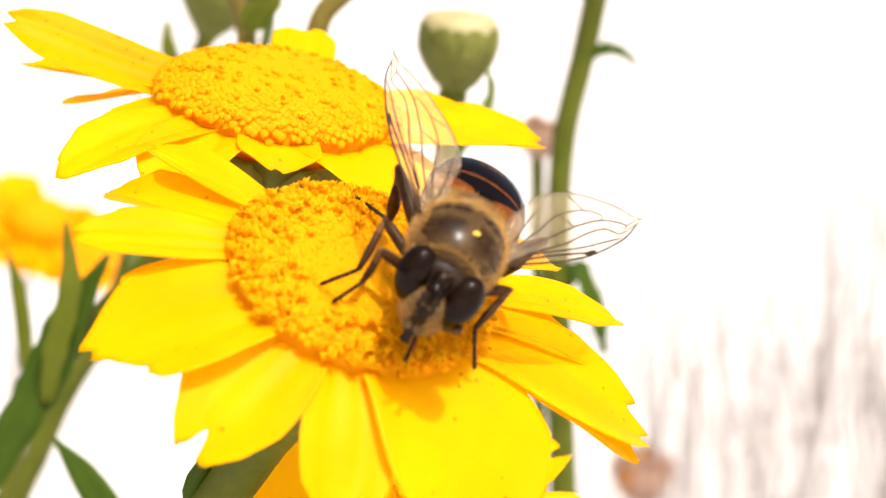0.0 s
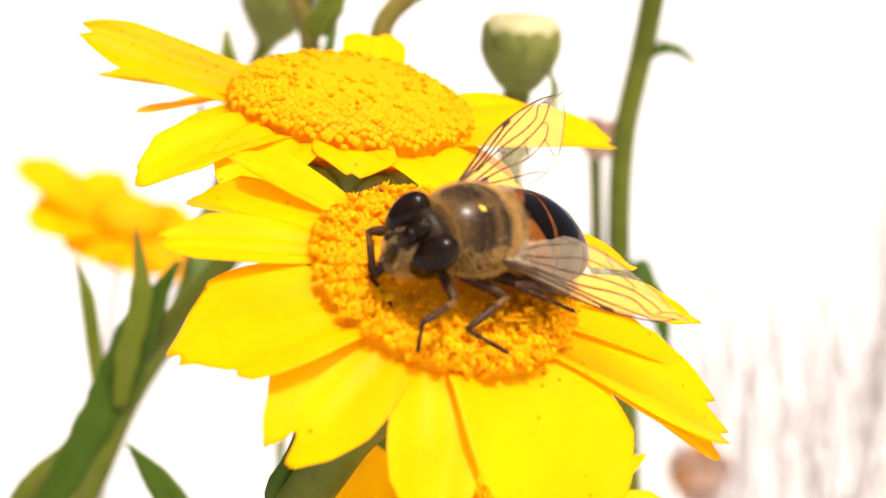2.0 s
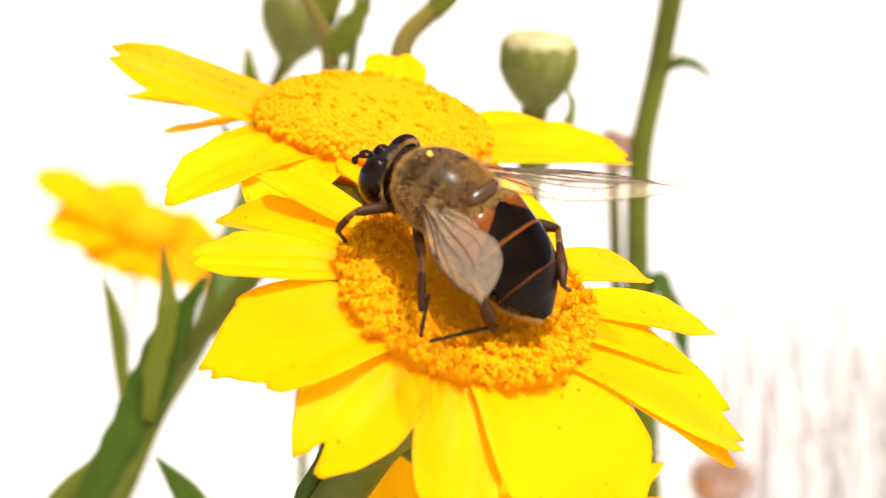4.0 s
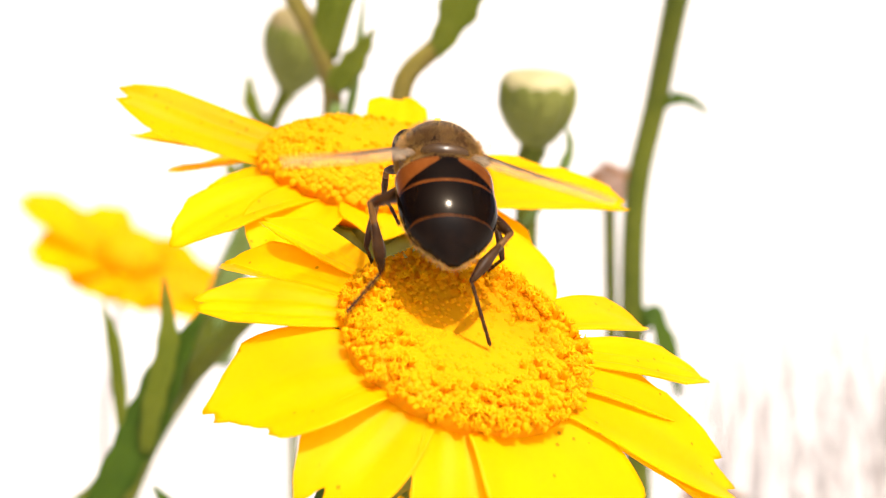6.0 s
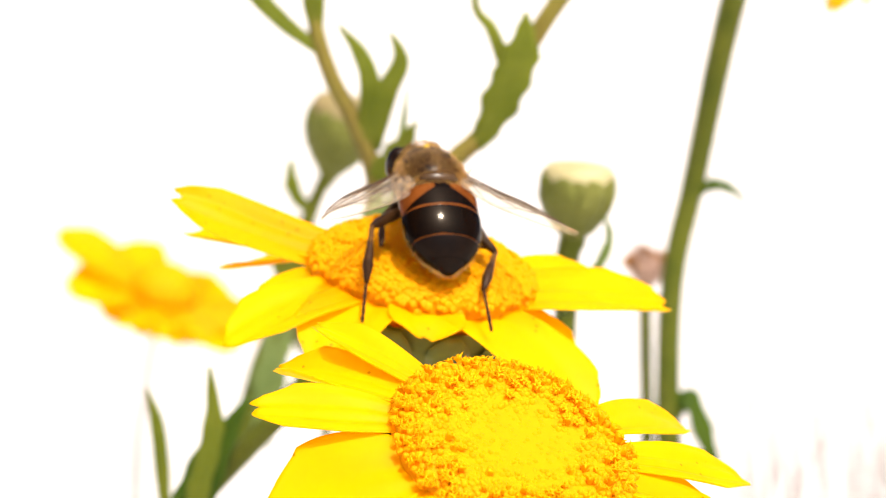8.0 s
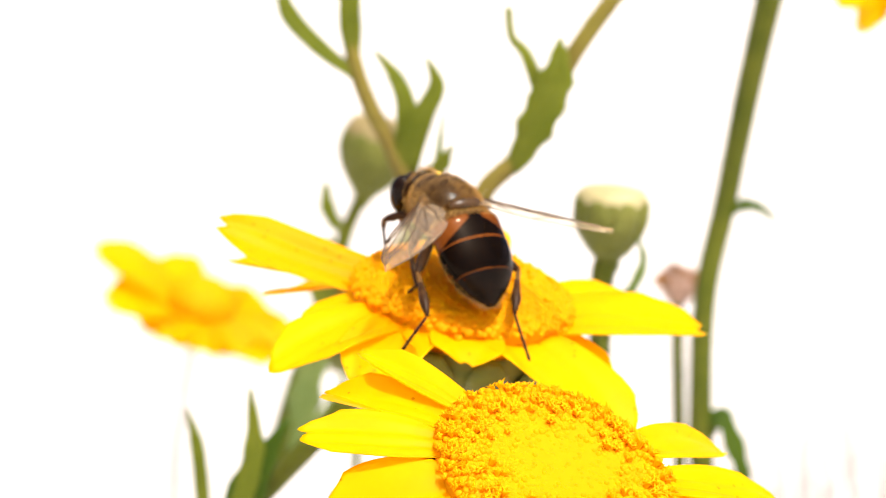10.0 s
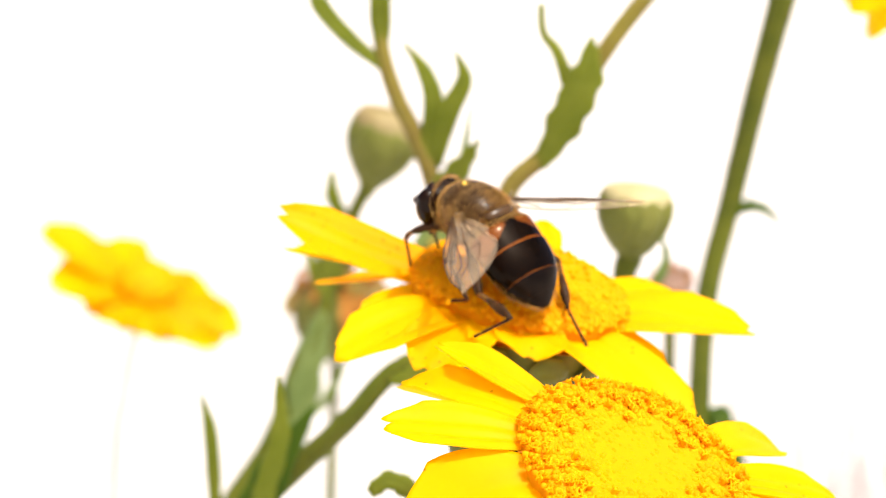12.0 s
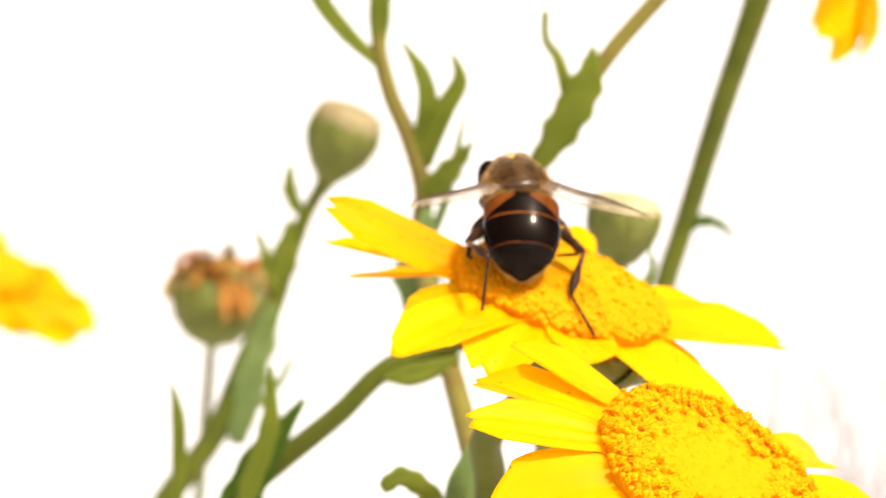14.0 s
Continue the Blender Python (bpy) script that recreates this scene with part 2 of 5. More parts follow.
def spline(points, steps):
    """A smooth line through the points: steps pieces from each to the next."""
    p = [Vector(q) for q in points]
    p = [2 * p[0] - p[1]] + p + [2 * p[-1] - p[-2]]
    out = []
    for i in range(1, len(p) - 2):
        a, b, c, d = p[i - 1:i + 3]
        for k in range(steps):
            t = k / steps
            out.append(0.5 * (2 * b + (c - a) * t + (2 * a - 5 * b + 4 * c - d) * t * t + (3 * b - a - 3 * c + d) * t ** 3))
    return out + [p[-2]]


def tube(build, line, radii, sides=10, ribs=0.0, mat=0):
    """A closed tube along the line, with radii given at even steps along it."""
    line = [Vector(q) for q in line]
    n = len(line)
    side = None
    verts = []
    for i, p in enumerate(line):
        d = (line[min(i + 1, n - 1)] - line[max(i - 1, 0)]).normalized()
        if side is None:
            side = d.cross(Vector((0.3, 0.2, 1)) if abs(d.z) < 0.9 else Vector((1, 0.2, 0))).normalized()
        side = (side - d * side.dot(d)).normalized()
        up = d.cross(side)
        k = i / max(n - 1, 1) * (len(radii) - 1)
        j = min(int(k), len(radii) - 2)
        r = radii[j] + (radii[j + 1] - radii[j]) * (k - j)
        for s in range(sides):
            a = 2 * math.pi * s / sides
            q = r * (1 + (ribs if s % 2 else -ribs))
            verts.append(p + (side * math.cos(a) + up * math.sin(a)) * q)
    faces = [(i * sides + s, i * sides + (s + 1) % sides, (i + 1) * sides + (s + 1) % sides, (i + 1) * sides + s)
             for i in range(n - 1) for s in range(sides)]
    faces += [tuple(range(sides - 1, -1, -1)), tuple((n - 1) * sides + s for s in range(sides))]
    build.add(verts, faces, mat)


def ellipsoid(build, centre, radii, turn=None, rings=14, sides=22, mat=0):
    c = Vector(centre)
    verts, faces = [], []
    for i in range(rings + 1):
        a = math.pi * i / rings
        for s in range(sides):
            b = 2 * math.pi * s / sides
            q = Vector((radii[0] * math.cos(a), radii[1] * math.sin(a) * math.cos(b), radii[2] * math.sin(a) * math.sin(b)))
            verts.append(c + (turn @ q if turn else q))
    for i in range(rings):
        for s in range(sides):
            faces.append((i * sides + s, i * sides + (s + 1) % sides, (i + 1) * sides + (s + 1) % sides, (i + 1) * sides + s))
    build.add(verts, faces, mat)


def shell(build, grid, thick, mat=0):
    """A thin closed sheet from rows of points, thickened below."""
    nu, nv = len(grid), len(grid[0])
    top, low = [], []
    for i in range(nu):
        for j in range(nv):
            du = grid[min(i + 1, nu - 1)][j] - grid[max(i - 1, 0)][j]
            dv = grid[i][min(j + 1, nv - 1)] - grid[i][max(j - 1, 0)]
            nrm = du.cross(dv)
            nrm = nrm.normalized() if nrm.length > 1e-9 else Vector((0, 0, 1))
            edge = min(j, nv - 1 - j, nu - 1 - i)
            top.append(grid[i][j])
            low.append(grid[i][j] + nrm * thick * (0.35 if edge == 0 else 1.0))
    o = nu * nv
    faces = []
    for i in range(nu - 1):
        for j in range(nv - 1):
            a, b, c, d = i * nv + j, i * nv + j + 1, (i + 1) * nv + j + 1, (i + 1) * nv + j
            faces += [(a, b, c, d), (o + a, o + d, o + c, o + b)]
    rim = [j for j in range(nv)] + [i * nv + nv - 1 for i in range(1, nu)] + [(nu - 1) * nv + j for j in range(nv - 2, -1, -1)] + [i * nv for i in range(nu - 2, 0, -1)]
    for k, a in enumerate(rim):
        b = rim[(k + 1) % len(rim)]
        faces.append((b, a, o + a, o + b))
    build.add(top + low, faces, mat)


def leaf(build, line, widths, face, fold=0.25, teeth=0.0, thick=0.35, mat=0, wave=0.0):
    """A leaf blade along the line, its upper side towards face, folded along its midrib."""
    line = [Vector(q) for q in line]
    n, grid = len(line), []
    for i, p in enumerate(line):
        d = (line[min(i + 1, n - 1)] - line[max(i - 1, 0)]).normalized()
        side = d.cross(Vector(face)).normalized()
        up = side.cross(d)
        k = i / (n - 1) * (len(widths) - 1)
        j = min(int(k), len(widths) - 2)
        w = 0.5 * (widths[j] + (widths[j + 1] - widths[j]) * (k - j))
        tooth = 1 + teeth * (1 if (i // 2) % 2 else -1)
        grid.append([p + side * w * t * tooth + up * (abs(t) * w * fold + wave * math.sin(i * 0.9 + t * 2)) for t in (-1, -0.6, -0.2, 0, 0.2, 0.6, 1)])
    shell(build, grid, -thick, mat)


# ---- flowers ----
def flower_frame(centre, normal):
    z = Vector(normal).normalized()
    y = (Vector((0, 1, 0)) - z * z.y).normalized()
    x = y.cross(z)
    m = Matrix((x, y, z)).transposed().to_4x4()
    m.translation = Vector(centre) * MM
    return m


def on_disc(az, r, h):
    return Vector((r * math.cos(radians(az)), r * math.sin(radians(az)), h))


def petal_mesh(az, r, h, width, ends=None, arch=1.2, cup=0.10, twist=0.0, lean=0.0, base_r=6.0, base_az=None, base_w=0.55, curl=0.0, seed=0, material=None):
    """A ray floret from the disc's rim to its tip (az, r, h); ends: how far its tip reaches across its width, from -1 to 1."""
    rnd = random.Random(seed)
    a0 = az if base_az is None else base_az
    p0, p2 = on_disc(a0, base_r, 0.35), on_disc(az, r, h)
    p1 = (p0 + p2) / 2 + Vector((0, 0, arch))
    nu, nv = 24, 27
    ph = rnd.uniform(0, 6)
    ends = ends or TWO_LOBES
    grid = []
    for i in range(nu):
        u = i / (nu - 1)
        row = []
        for j in range(nv):
            v = -1 + 2 * j / (nv - 1)
            k = max(n for n in range(len(ends) - 1) if ends[n][0] <= v + 1e-9)
            (va, ea), (vb, eb) = ends[k], ends[k + 1]
            f = (v - va) / (vb - va)
            end = ea + (eb - ea) * (0.5 * f + 0.5 * f * f * (3 - 2 * f)) + rnd.gauss(0, 0.004)
            s = u * end
            p = p0 * (1 - s) ** 2 + p1 * 2 * s * (1 - s) + p2 * s * s
            d = ((p1 - p0) * (1 - s) + (p2 - p1) * s).normalized()
            side = Vector((0, 0, 1)).cross(d).normalized()
            up = d.cross(side)
            tw = radians(twist) * s + radians(lean)
            side, up = side * math.cos(tw) + up * math.sin(tw), up * math.cos(tw) - side * math.sin(tw)
            half = 0.5 * width * (base_w + (1 - base_w) * math.sin(min(s / 0.6, 1.0) * math.pi / 2) ** 1.2)
            if s > 0.62:
                half *= 1 - 0.42 * ((s - 0.62) / 0.38) ** 2.0
            groove = (0.07 * math.cos(v * 3 * math.pi) + 0.025 * math.cos(v * 11 + ph)) * min(1, s * 4) * (1 - 0.4 * s)
            rip = 0.10 * math.sin(ph + s * 9 + v * 3) * s + curl * max(0.0, abs(v) - 0.55) ** 2 * s * width
            row.append(p + side * v * half + up * (cup * width * (v * v - 0.4) * (0.4 + s) + groove + rip))
        grid.append(row)
    b = Build()
    shell(b, grid, -0.16)
    return b.mesh("petal", material or PETAL)


def open_floret():
    """A disc floret: a short tube that opens into five lobes."""
    b = Build()
    n = 10
    rings = [(0.0, 0.20), (0.55, 0.26), (0.85, 0.38), (1.0, 0.44), (0.99, 0.24), (0.90, 0.10)]
    verts, faces = [], []
    for k, (z, r) in enumerate(rings):
        for s in range(n):
            a = 2 * math.pi * s / n
            lobe = (1.55 if s % 2 == 0 else 0.62) if k == 3 else 1
            verts.append((r * lobe * math.cos(a), r * lobe * math.sin(a), z + (((0.16, -0.22, 0.05, -0.10, 0.22)[s // 2]) if k == 3 and s % 2 == 0 else 0)))
    for k in range(len(rings) - 1):
        for s in range(n):
            faces.append((k * n + s, k * n + (s + 1) % n, (k + 1) * n + (s + 1) % n, (k + 1) * n + s))
    b.add(verts, faces)
    tube(b, [(0, 0, 0.5), (0.02, 0, 0.9), (0.05, 0.02, 1.12)], [0.08, 0.08, 0.13], 6)
    return b.mesh("floret", FLORET)


OPEN_FLORET = open_floret()


def dome(r, radius, high):
    """Height of the disc's cushion at a distance from its centre: a raised ring round a shallow dip."""
    q = min(r / radius, 1.0)
    if high > 2.2:
        return 0.14 * high + 0.86 * high * math.sqrt(max(0.0, 1 - q ** 2.4))
    return high * (0.72 + 0.40 * q * q) * (1 - max(0, (q - 0.72) / 0.28) ** 2 * 0.6)


def flower(name, label, centre, normal, petals, disc_r, disc_h, stem_line=(), stem_r=(1.4, 1.5), seed=1, near=True, group="marigolds", extra_leaf=(), stem_mat=None):
    rnd = random.Random(seed)
    top = tagged(new(name), label, "flower", group)
    top.empty_display_size = 0.01
    top.matrix_basis = flower_frame(centre, normal)
    inverse = top.matrix_basis.inverted()
    for k, p in enumerate(petals):
        part("petal", petal_mesh(**p, seed=seed * 50 + k), top)
    # cushion under the florets
    b = Build()
    prof = [(0.02, dome(0, disc_r, disc_h))] + [(disc_r * q, dome(disc_r * q, disc_r, disc_h)) for q in (0.2, 0.4, 0.6, 0.75, 0.88, 0.96)] + [(disc_r * 0.97, -0.4), (disc_r * 0.86, -1.4), (0.02, -1.5)]
    n = 36
    verts = [(r * math.cos(2 * math.pi * s / n), r * math.sin(2 * math.pi * s / n), z - 0.02) for r, z in prof for s in range(n)]
    b.add(verts, [(k * n + s, (k + 1) * n + s, (k + 1) * n + (s + 1) % n, k * n + (s + 1) % n) for k in range(len(prof) - 1) for s in range(n)])
    part("disc", b.mesh("disc", FLORET_IN), top)
    # small closed florets in the middle
    b = Build()
    count = (1300 if disc_h < 2.2 else 1700) if near else 200
    gold = math.pi * (3 - math.sqrt(5))
    outer = []
    for k in range(count):
        q = math.sqrt((k + 0.5) / count)
        r, a = q * disc_r * 0.985, k * gold
        r, a = r + rnd.gauss(0, 0.05), a + rnd.gauss(0, 0.05) / max(r, 0.3)
        x, y = r * math.cos(a), r * math.sin(a)
        z = dome(r, disc_r, disc_h)
        slope = (dome(r + 0.1, disc_r, disc_h) - dome(r - 0.1, disc_r, disc_h)) / 0.2 if r > 0.2 else 0
        nrm = Vector((-slope * math.cos(a), -slope * math.sin(a), 1)).normalized()
        if near and q > (0.10 if disc_h > 2.2 else 0.50):
            if rnd.random() < 0.13 if disc_h > 2.2 else rnd.random() < min(0.46, (q - 0.50) * 1.15):
                outer.append((Vector((x, y, z)), nrm, q))
                continue
        size = (0.135 + 0.125 * q) * rnd.uniform(0.85, 1.2) * disc_r / 7.5 * (1.0 if near else 1.6)
        side = nrm.cross(Vector((1, 0.1, 0))).normalized()
        fwd = nrm.cross(side)
        c = Vector((x, y, z - 0.26))
        high = size * (rnd.uniform(0.5, 0.9) if disc_h > 2.2 else rnd.uniform(0.6, 1.5 + 0.7 * max(0.0, q - 0.6)))
        ring = [(0, 1.0), (0.55, 1.05), (0.85, 0.75), (1.0, 0.3)]
        vs = [c + nrm * (high * t + 0.1) + (side * math.cos(s * math.pi / 3) + fwd * math.sin(s * math.pi / 3)) * size * g * (1.0 if s % 2 else 0.86) for t, g in ring for s in range(6)]
        fs = [(i * 6 + s, i * 6 + (s + 1) % 6, (i + 1) * 6 + (s + 1) % 6, (i + 1) * 6 + s) for i in range(3) for s in range(6)] + [tuple(range(18, 24))]
        b.add(vs, fs)
    inner = part("floret_cushion", b.mesh("floret_cushion", FLORET_IN), top, "small closed yellow disc florets")
    tagged(inner, kind="stuff")
    # open florets round the rim
    lean, long = (0.25, 1.1) if disc_h > 2.2 else (0.45, 1.3)
    for pos, nrm, q in outer:
        out = Vector((pos.x, pos.y, 0)).normalized()
        d = (nrm + out * (q - 0.70) * 2.2 + Vector((rnd.uniform(-lean, lean), rnd.uniform(-lean, lean), 0))).normalized()
        m = d.to_track_quat("Z", "Y").to_matrix().to_4x4() @ Matrix.Rotation(rnd.uniform(0, 6.28), 4, "Z") @ Matrix.Diagonal((*(Vector((1, 1, long)) * rnd.uniform(0.42, 0.66) * disc_r / 7.5 * (0.70 if disc_h > 2.2 else 1.0)), 1))
        m.translation = (pos - nrm * 0.34) * MM
        part("floret", OPEN_FLORET, top, "", m)
    # green cup of bracts under the disc
    b = Build()
    cup = [(disc_r * 0.98, -0.9), (disc_r * 1.0, -2.0), (disc_r * 0.88, -3.6), (disc_r * 0.60, -5.0), (2.0, -5.8), (1.4, -6.6)]
    n = 30
    b.add([(r * math.cos(2 * math.pi * s / n), r * math.sin(2 * math.pi * s / n), z) for r, z in cup for s in range(n)],
          [(k * n + s, (k + 1) * n + s, (k + 1) * n + (s + 1) % n, k * n + (s + 1) % n) for k in range(len(cup) - 1) for s in range(n)])
    cup_ob = part("calyx", b.mesh("calyx", BRACT), top, "green cup of overlapping bracts")
    for row, (r0, z0, r1, z1, cnt) in enumerate(((0.62, -5.1, 1.03, -2.4, 11), (0.90, -3.7, 1.06, -0.9, 13))):
        for k in range(cnt):
            a = 360 * (k + 0.5 * row) / cnt
            q = Build()
            line = spline([on_disc(a, disc_r * r0, z0), on_disc(a, disc_r * (r0 + r1) / 2 * 1.06, (z0 + z1) / 2), on_disc(a, disc_r * r1, z1)], 4)
            leaf(q, line, [2.4, 3.3, 3.0, 1.2], on_disc(a, 1, -0.4), -0.15, 0, 0.2)
            part("bract", q.mesh("bract", BRACT), cup_ob)
    if stem_line:
        b = Build()
        pts = [Vector((0, 0, -5.6)), Vector((0, 0, -8.5))] + [inverse @ (Vector(p) * MM) / MM for p in stem_line]
        tube(b, spline(pts, 7), stem_r, 14, 0.05)
        part("stem", b.mesh("stem", stem_mat or STEM), top, "ribbed green stem" if stem_mat is None else "stem with glare put into its pale colour")
    for line, widths in extra_leaf:
        b = Build()
        leaf(b, spline([inverse @ (Vector(p) * MM) / MM for p in line], 6), widths, inverse.to_3x3() @ Vector((0.3, -1, 0.4)), 0.3, 0.12, 0.4)
        part("leaf", b.mesh("leaf", LEAF_DARK), top, "green toothed leaf")
    return top


TWO_LOBES = ((-1, 0.76), (-0.55, 0.96), (-0.3, 1.0), (0.0, 0.92), (0.35, 0.99), (0.7, 0.92), (1, 0.76))
ONE_TIP = ((-1, 0.72), (-0.6, 0.91), (-0.2, 0.99), (0.1, 1.0), (0.5, 0.94), (1, 0.74))
NICK = ((-1, 0.76), (-0.7, 0.92), (-0.4, 1.0), (-0.12, 0.93), (0.25, 0.98), (0.7, 0.92), (1, 0.78))
CLEFT = ((-1, 0.70), (-0.7, 0.92), (-0.5, 1.0), (-0.28, 0.95), (-0.05, 0.83), (0.2, 1.0), (0.5, 0.99), (0.8, 0.90), (1, 0.66))
BLUNT = ((-1, 0.80), (-0.7, 0.93), (-0.3, 0.96), (-0.1, 0.93), (0.2, 1.0), (0.6, 0.97), (0.8, 0.92), (1, 0.80))
FRONT_C, FRONT_N = (-0.5, -4.0, 419.6), (0.32, -0.437, 0.841)
BACK_C, BACK_N = (-7.6, 26.6, 426.0), (0.185, -0.20, 0.962)


def P(az, r, h, width, base_az=None, ends=None, **more):
    return dict(az=az, r=r, h=h, width=width, base_az=base_az, ends=ends, **more)


flower(
    "marigold", "open yellow marigold with an orange-yellow disc and notched petals", FRONT_C, FRONT_N,
    [P(152.5, 16.1, -1.4, 3.0, 152, NICK, arch=0.8, cup=0.16), P(163, 16.4, -3.7, 3.8, 170, NICK, arch=1.3, cup=0.18, curl=0.5), P(-172.3, 15.9, -1.9, 4.2, -174, NICK, arch=0.8),
     P(-146, 15.0, -4.6, 8.6, -130, ((-1, 0.74), (-0.7, 0.90), (-0.42, 1.02), (-0.2, 0.96), (0.0, 0.97), (0.25, 0.86), (0.5, 0.78), (0.64, 0.70), (0.8, 0.70), (0.92, 0.66), (1, 0.52)), arch=2.0),
     P(-112, 14.4, -3.8, 6.4, -106, CLEFT, arch=1.4), P(-78.5, 15.2, -3.6, 5.0, -86, BLUNT, arch=1.2, cup=0.10),
     P(-42, 15.6, -4.2, 11.2, -50, CLEFT, arch=1.4, cup=0.05, base_w=0.68), P(9.9, 19.6, -5.1, 8.2, -10, ((-1, 0.78), (-0.6, 0.94), (-0.42, 0.97), (-0.25, 0.93), (0.0, 1.0), (0.2, 0.94), (0.36, 0.88), (0.55, 0.93), (0.75, 0.84), (1, 0.62)), arch=1.2),
     P(5, 19.2, -5.9, 3.4, -16, ONE_TIP, arch=0.5, cup=0.22), P(27.8, 18.3, -5.5, 4.4, 6, ((-1, 0.70), (-0.5, 0.94), (-0.1, 1.0), (0.1, 0.93), (0.4, 0.92), (1, 0.64)), arch=1.2),
     P(35.4, 20.2, -4.3, 3.6, 24, ONE_TIP, arch=1.2), P(55.1, 21.0, -5.9, 3.8, 49, ONE_TIP, arch=1.8), P(126, 11.0, -4.6, 4.0, None, ONE_TIP, arch=1.0)],
    7.6, 1.5, [(-8, 10, 406), (-14, 14, 395), (-20, 18, 370), (-24, 24, 300), (-26, 30, 150), (-26, 32, 0)], (1.3, 1.5, 1.8, 2.0, 2.2, 2.4), seed=3,
    extra_leaf=[([(-12.5, 14, 397), (-11.5, 12, 403), (-9.0, 10, 409)], [1.2, 2.6, 2.2, 0.6])])

flower(
    "marigold", "open yellow marigold with uneven petals behind another bloom", BACK_C, BACK_N,
    # first and third petals: deeper orange puts their underside shade into the colour
    [P(178, 19.9, 3.0, 4.8, 170, NICK, arch=-0.6, lean=-28, base_r=6.6, base_w=0.8, material=PETAL_DEEP_SHADED), P(164, 20.2, -1.6, 3.6, 177, ONE_TIP, arch=0.3, base_r=6.6, base_w=0.8), P(153, 18.6, -5.2, 3.8, 168, ONE_TIP, arch=0.3, base_r=6.6, base_w=0.8, material=PETAL_DEEP_SHADED),
     P(-160, 12.5, -2.2, 4.4, -158, NICK, arch=0.2, base_r=6.6, base_w=0.9), P(-133, 18.2, -2.5, 6.0, -128, ONE_TIP, arch=1.8, base_r=6.6, base_w=0.8), P(-112.6, 15.4, -1.9, 6.4, -113, NICK, arch=1.8, base_r=6.6, base_w=0.8), P(-82, 11.6, 0.0, 5.6, -85, BLUNT, arch=1.0, base_r=6.6, base_w=0.8),
     P(-41.6, 18.3, -3.6, 8.2, -58, BLUNT, arch=2.4, base_r=6.6, base_w=0.8), P(13.0, 19.8, 0.4, 8.6, -6, ((-1, 0.76), (-0.6, 0.93), (-0.4, 0.97), (-0.1, 0.94), (0.3, 1.0), (0.7, 0.93), (1, 0.70)), arch=0.8, base_r=6.6, base_w=0.8),
     P(-18, 13.0, -2.4, 5.0, -18, NICK, arch=0.3, base_r=6.6, base_w=0.9), P(36, 17.0, 0.0, 4.6, 28, ONE_TIP, arch=0.8, base_r=6.6, base_w=0.8), P(89, 12.6, 3.0, 4.8, 82, NICK, arch=0.4, base_r=6.6, base_w=0.8)],
    8.7, 3.5, [(-11.8, 36, 413), (-10.8, 42, 408), (-9.5, 45, 401), (-6, 48, 380), (-6, 48, 200), (-6, 48, 0)], (1.3, 1.3, 1.4, 1.5, 2.0, 2.3), seed=8)

flower(
    "marigold", "yellow marigold lower down, half hidden by petals", (-1.0, 21.0, 394.5), (-0.2, -0.5, 0.84),
    [P(a, 17.5, -1.5, 6.4, ends=CLEFT if k % 2 else NICK) for k, a in enumerate(range(0, 360, 30))],
    7.0, 1.8, [(-1, 27, 372), (1, 30, 250), (3, 32, 0)], (1.4, 1.6, 2.0), seed=14)

far_flower = flower(
    "marigold", "yellow marigold standing apart, seen almost edge-on", (-90.9, 350.0, 379.5), (0.26, -0.34, 0.90),
    [P(172, 31, 7.0, 16.0, arch=1.0), P(-152, 25, 1.0, 19.0), P(-120, 18, -2.0, 19.0), P(-88, 16, -3.0, 19.0), P(-55, 18, -3.0, 19.0), P(-25, 24, -4.0, 18.0), P(5, 26, -5.0, 17.0), P(40, 21, -3.0, 17.0), P(85, 16, 0.0, 16.0), P(135, 22, 3.0, 16.0)],
    # straw-pale stem: the washing-out by strong light is put into its colour
    8.5, 7.5, [(-98, 356, 352), (-102, 358, 300), (-106, 358, 0)], (0.7, 0.7, 1.0), seed=21, near=False, stem_mat=STRAW)

for ob in far_flower.children:
    if ob.name.startswith("petal"):
        ob.data.materials[0] = PETAL_DEEP_SHADED

flower(
    "marigold", "nodding yellow marigold hanging from the tallest stem", (45.0, 160.0, 464.3), (0.72, -0.44, 0.20),
    [P(a, 18.8, -3.0 - (k % 3), 10.0, arch=1.5) for k, a in enumerate(range(10, 370, 30))],
    8.0, 2.0, [(35.5, 161, 468), (36.5, 160, 480), (36, 156, 486), (33.5, 152, 474), (30.4, 152, 456), (26.8, 156, 438), (23.8, 160, 421), (21.0, 160, 408), (20.3, 160, 392), (21, 161, 370), (26, 165, 250), (30, 168, 0)],
    (1.5, 1.8, 2.2, 2.5, 2.6, 2.3, 1.8, 1.65, 1.6, 1.6, 1.8, 2.2, 2.4), seed=27, near=False,
    extra_leaf=[([(23.6, 160, 419.6), (26.5, 159, 421), (29, 158.5, 420.4), (31, 158, 418.6)], [1.2, 2.0, 1.4, 0.4]), ([(20.5, 160, 386), (23, 159, 390), (25.5, 158, 384), (27, 158, 378)], [1.5, 3, 3, 1])])


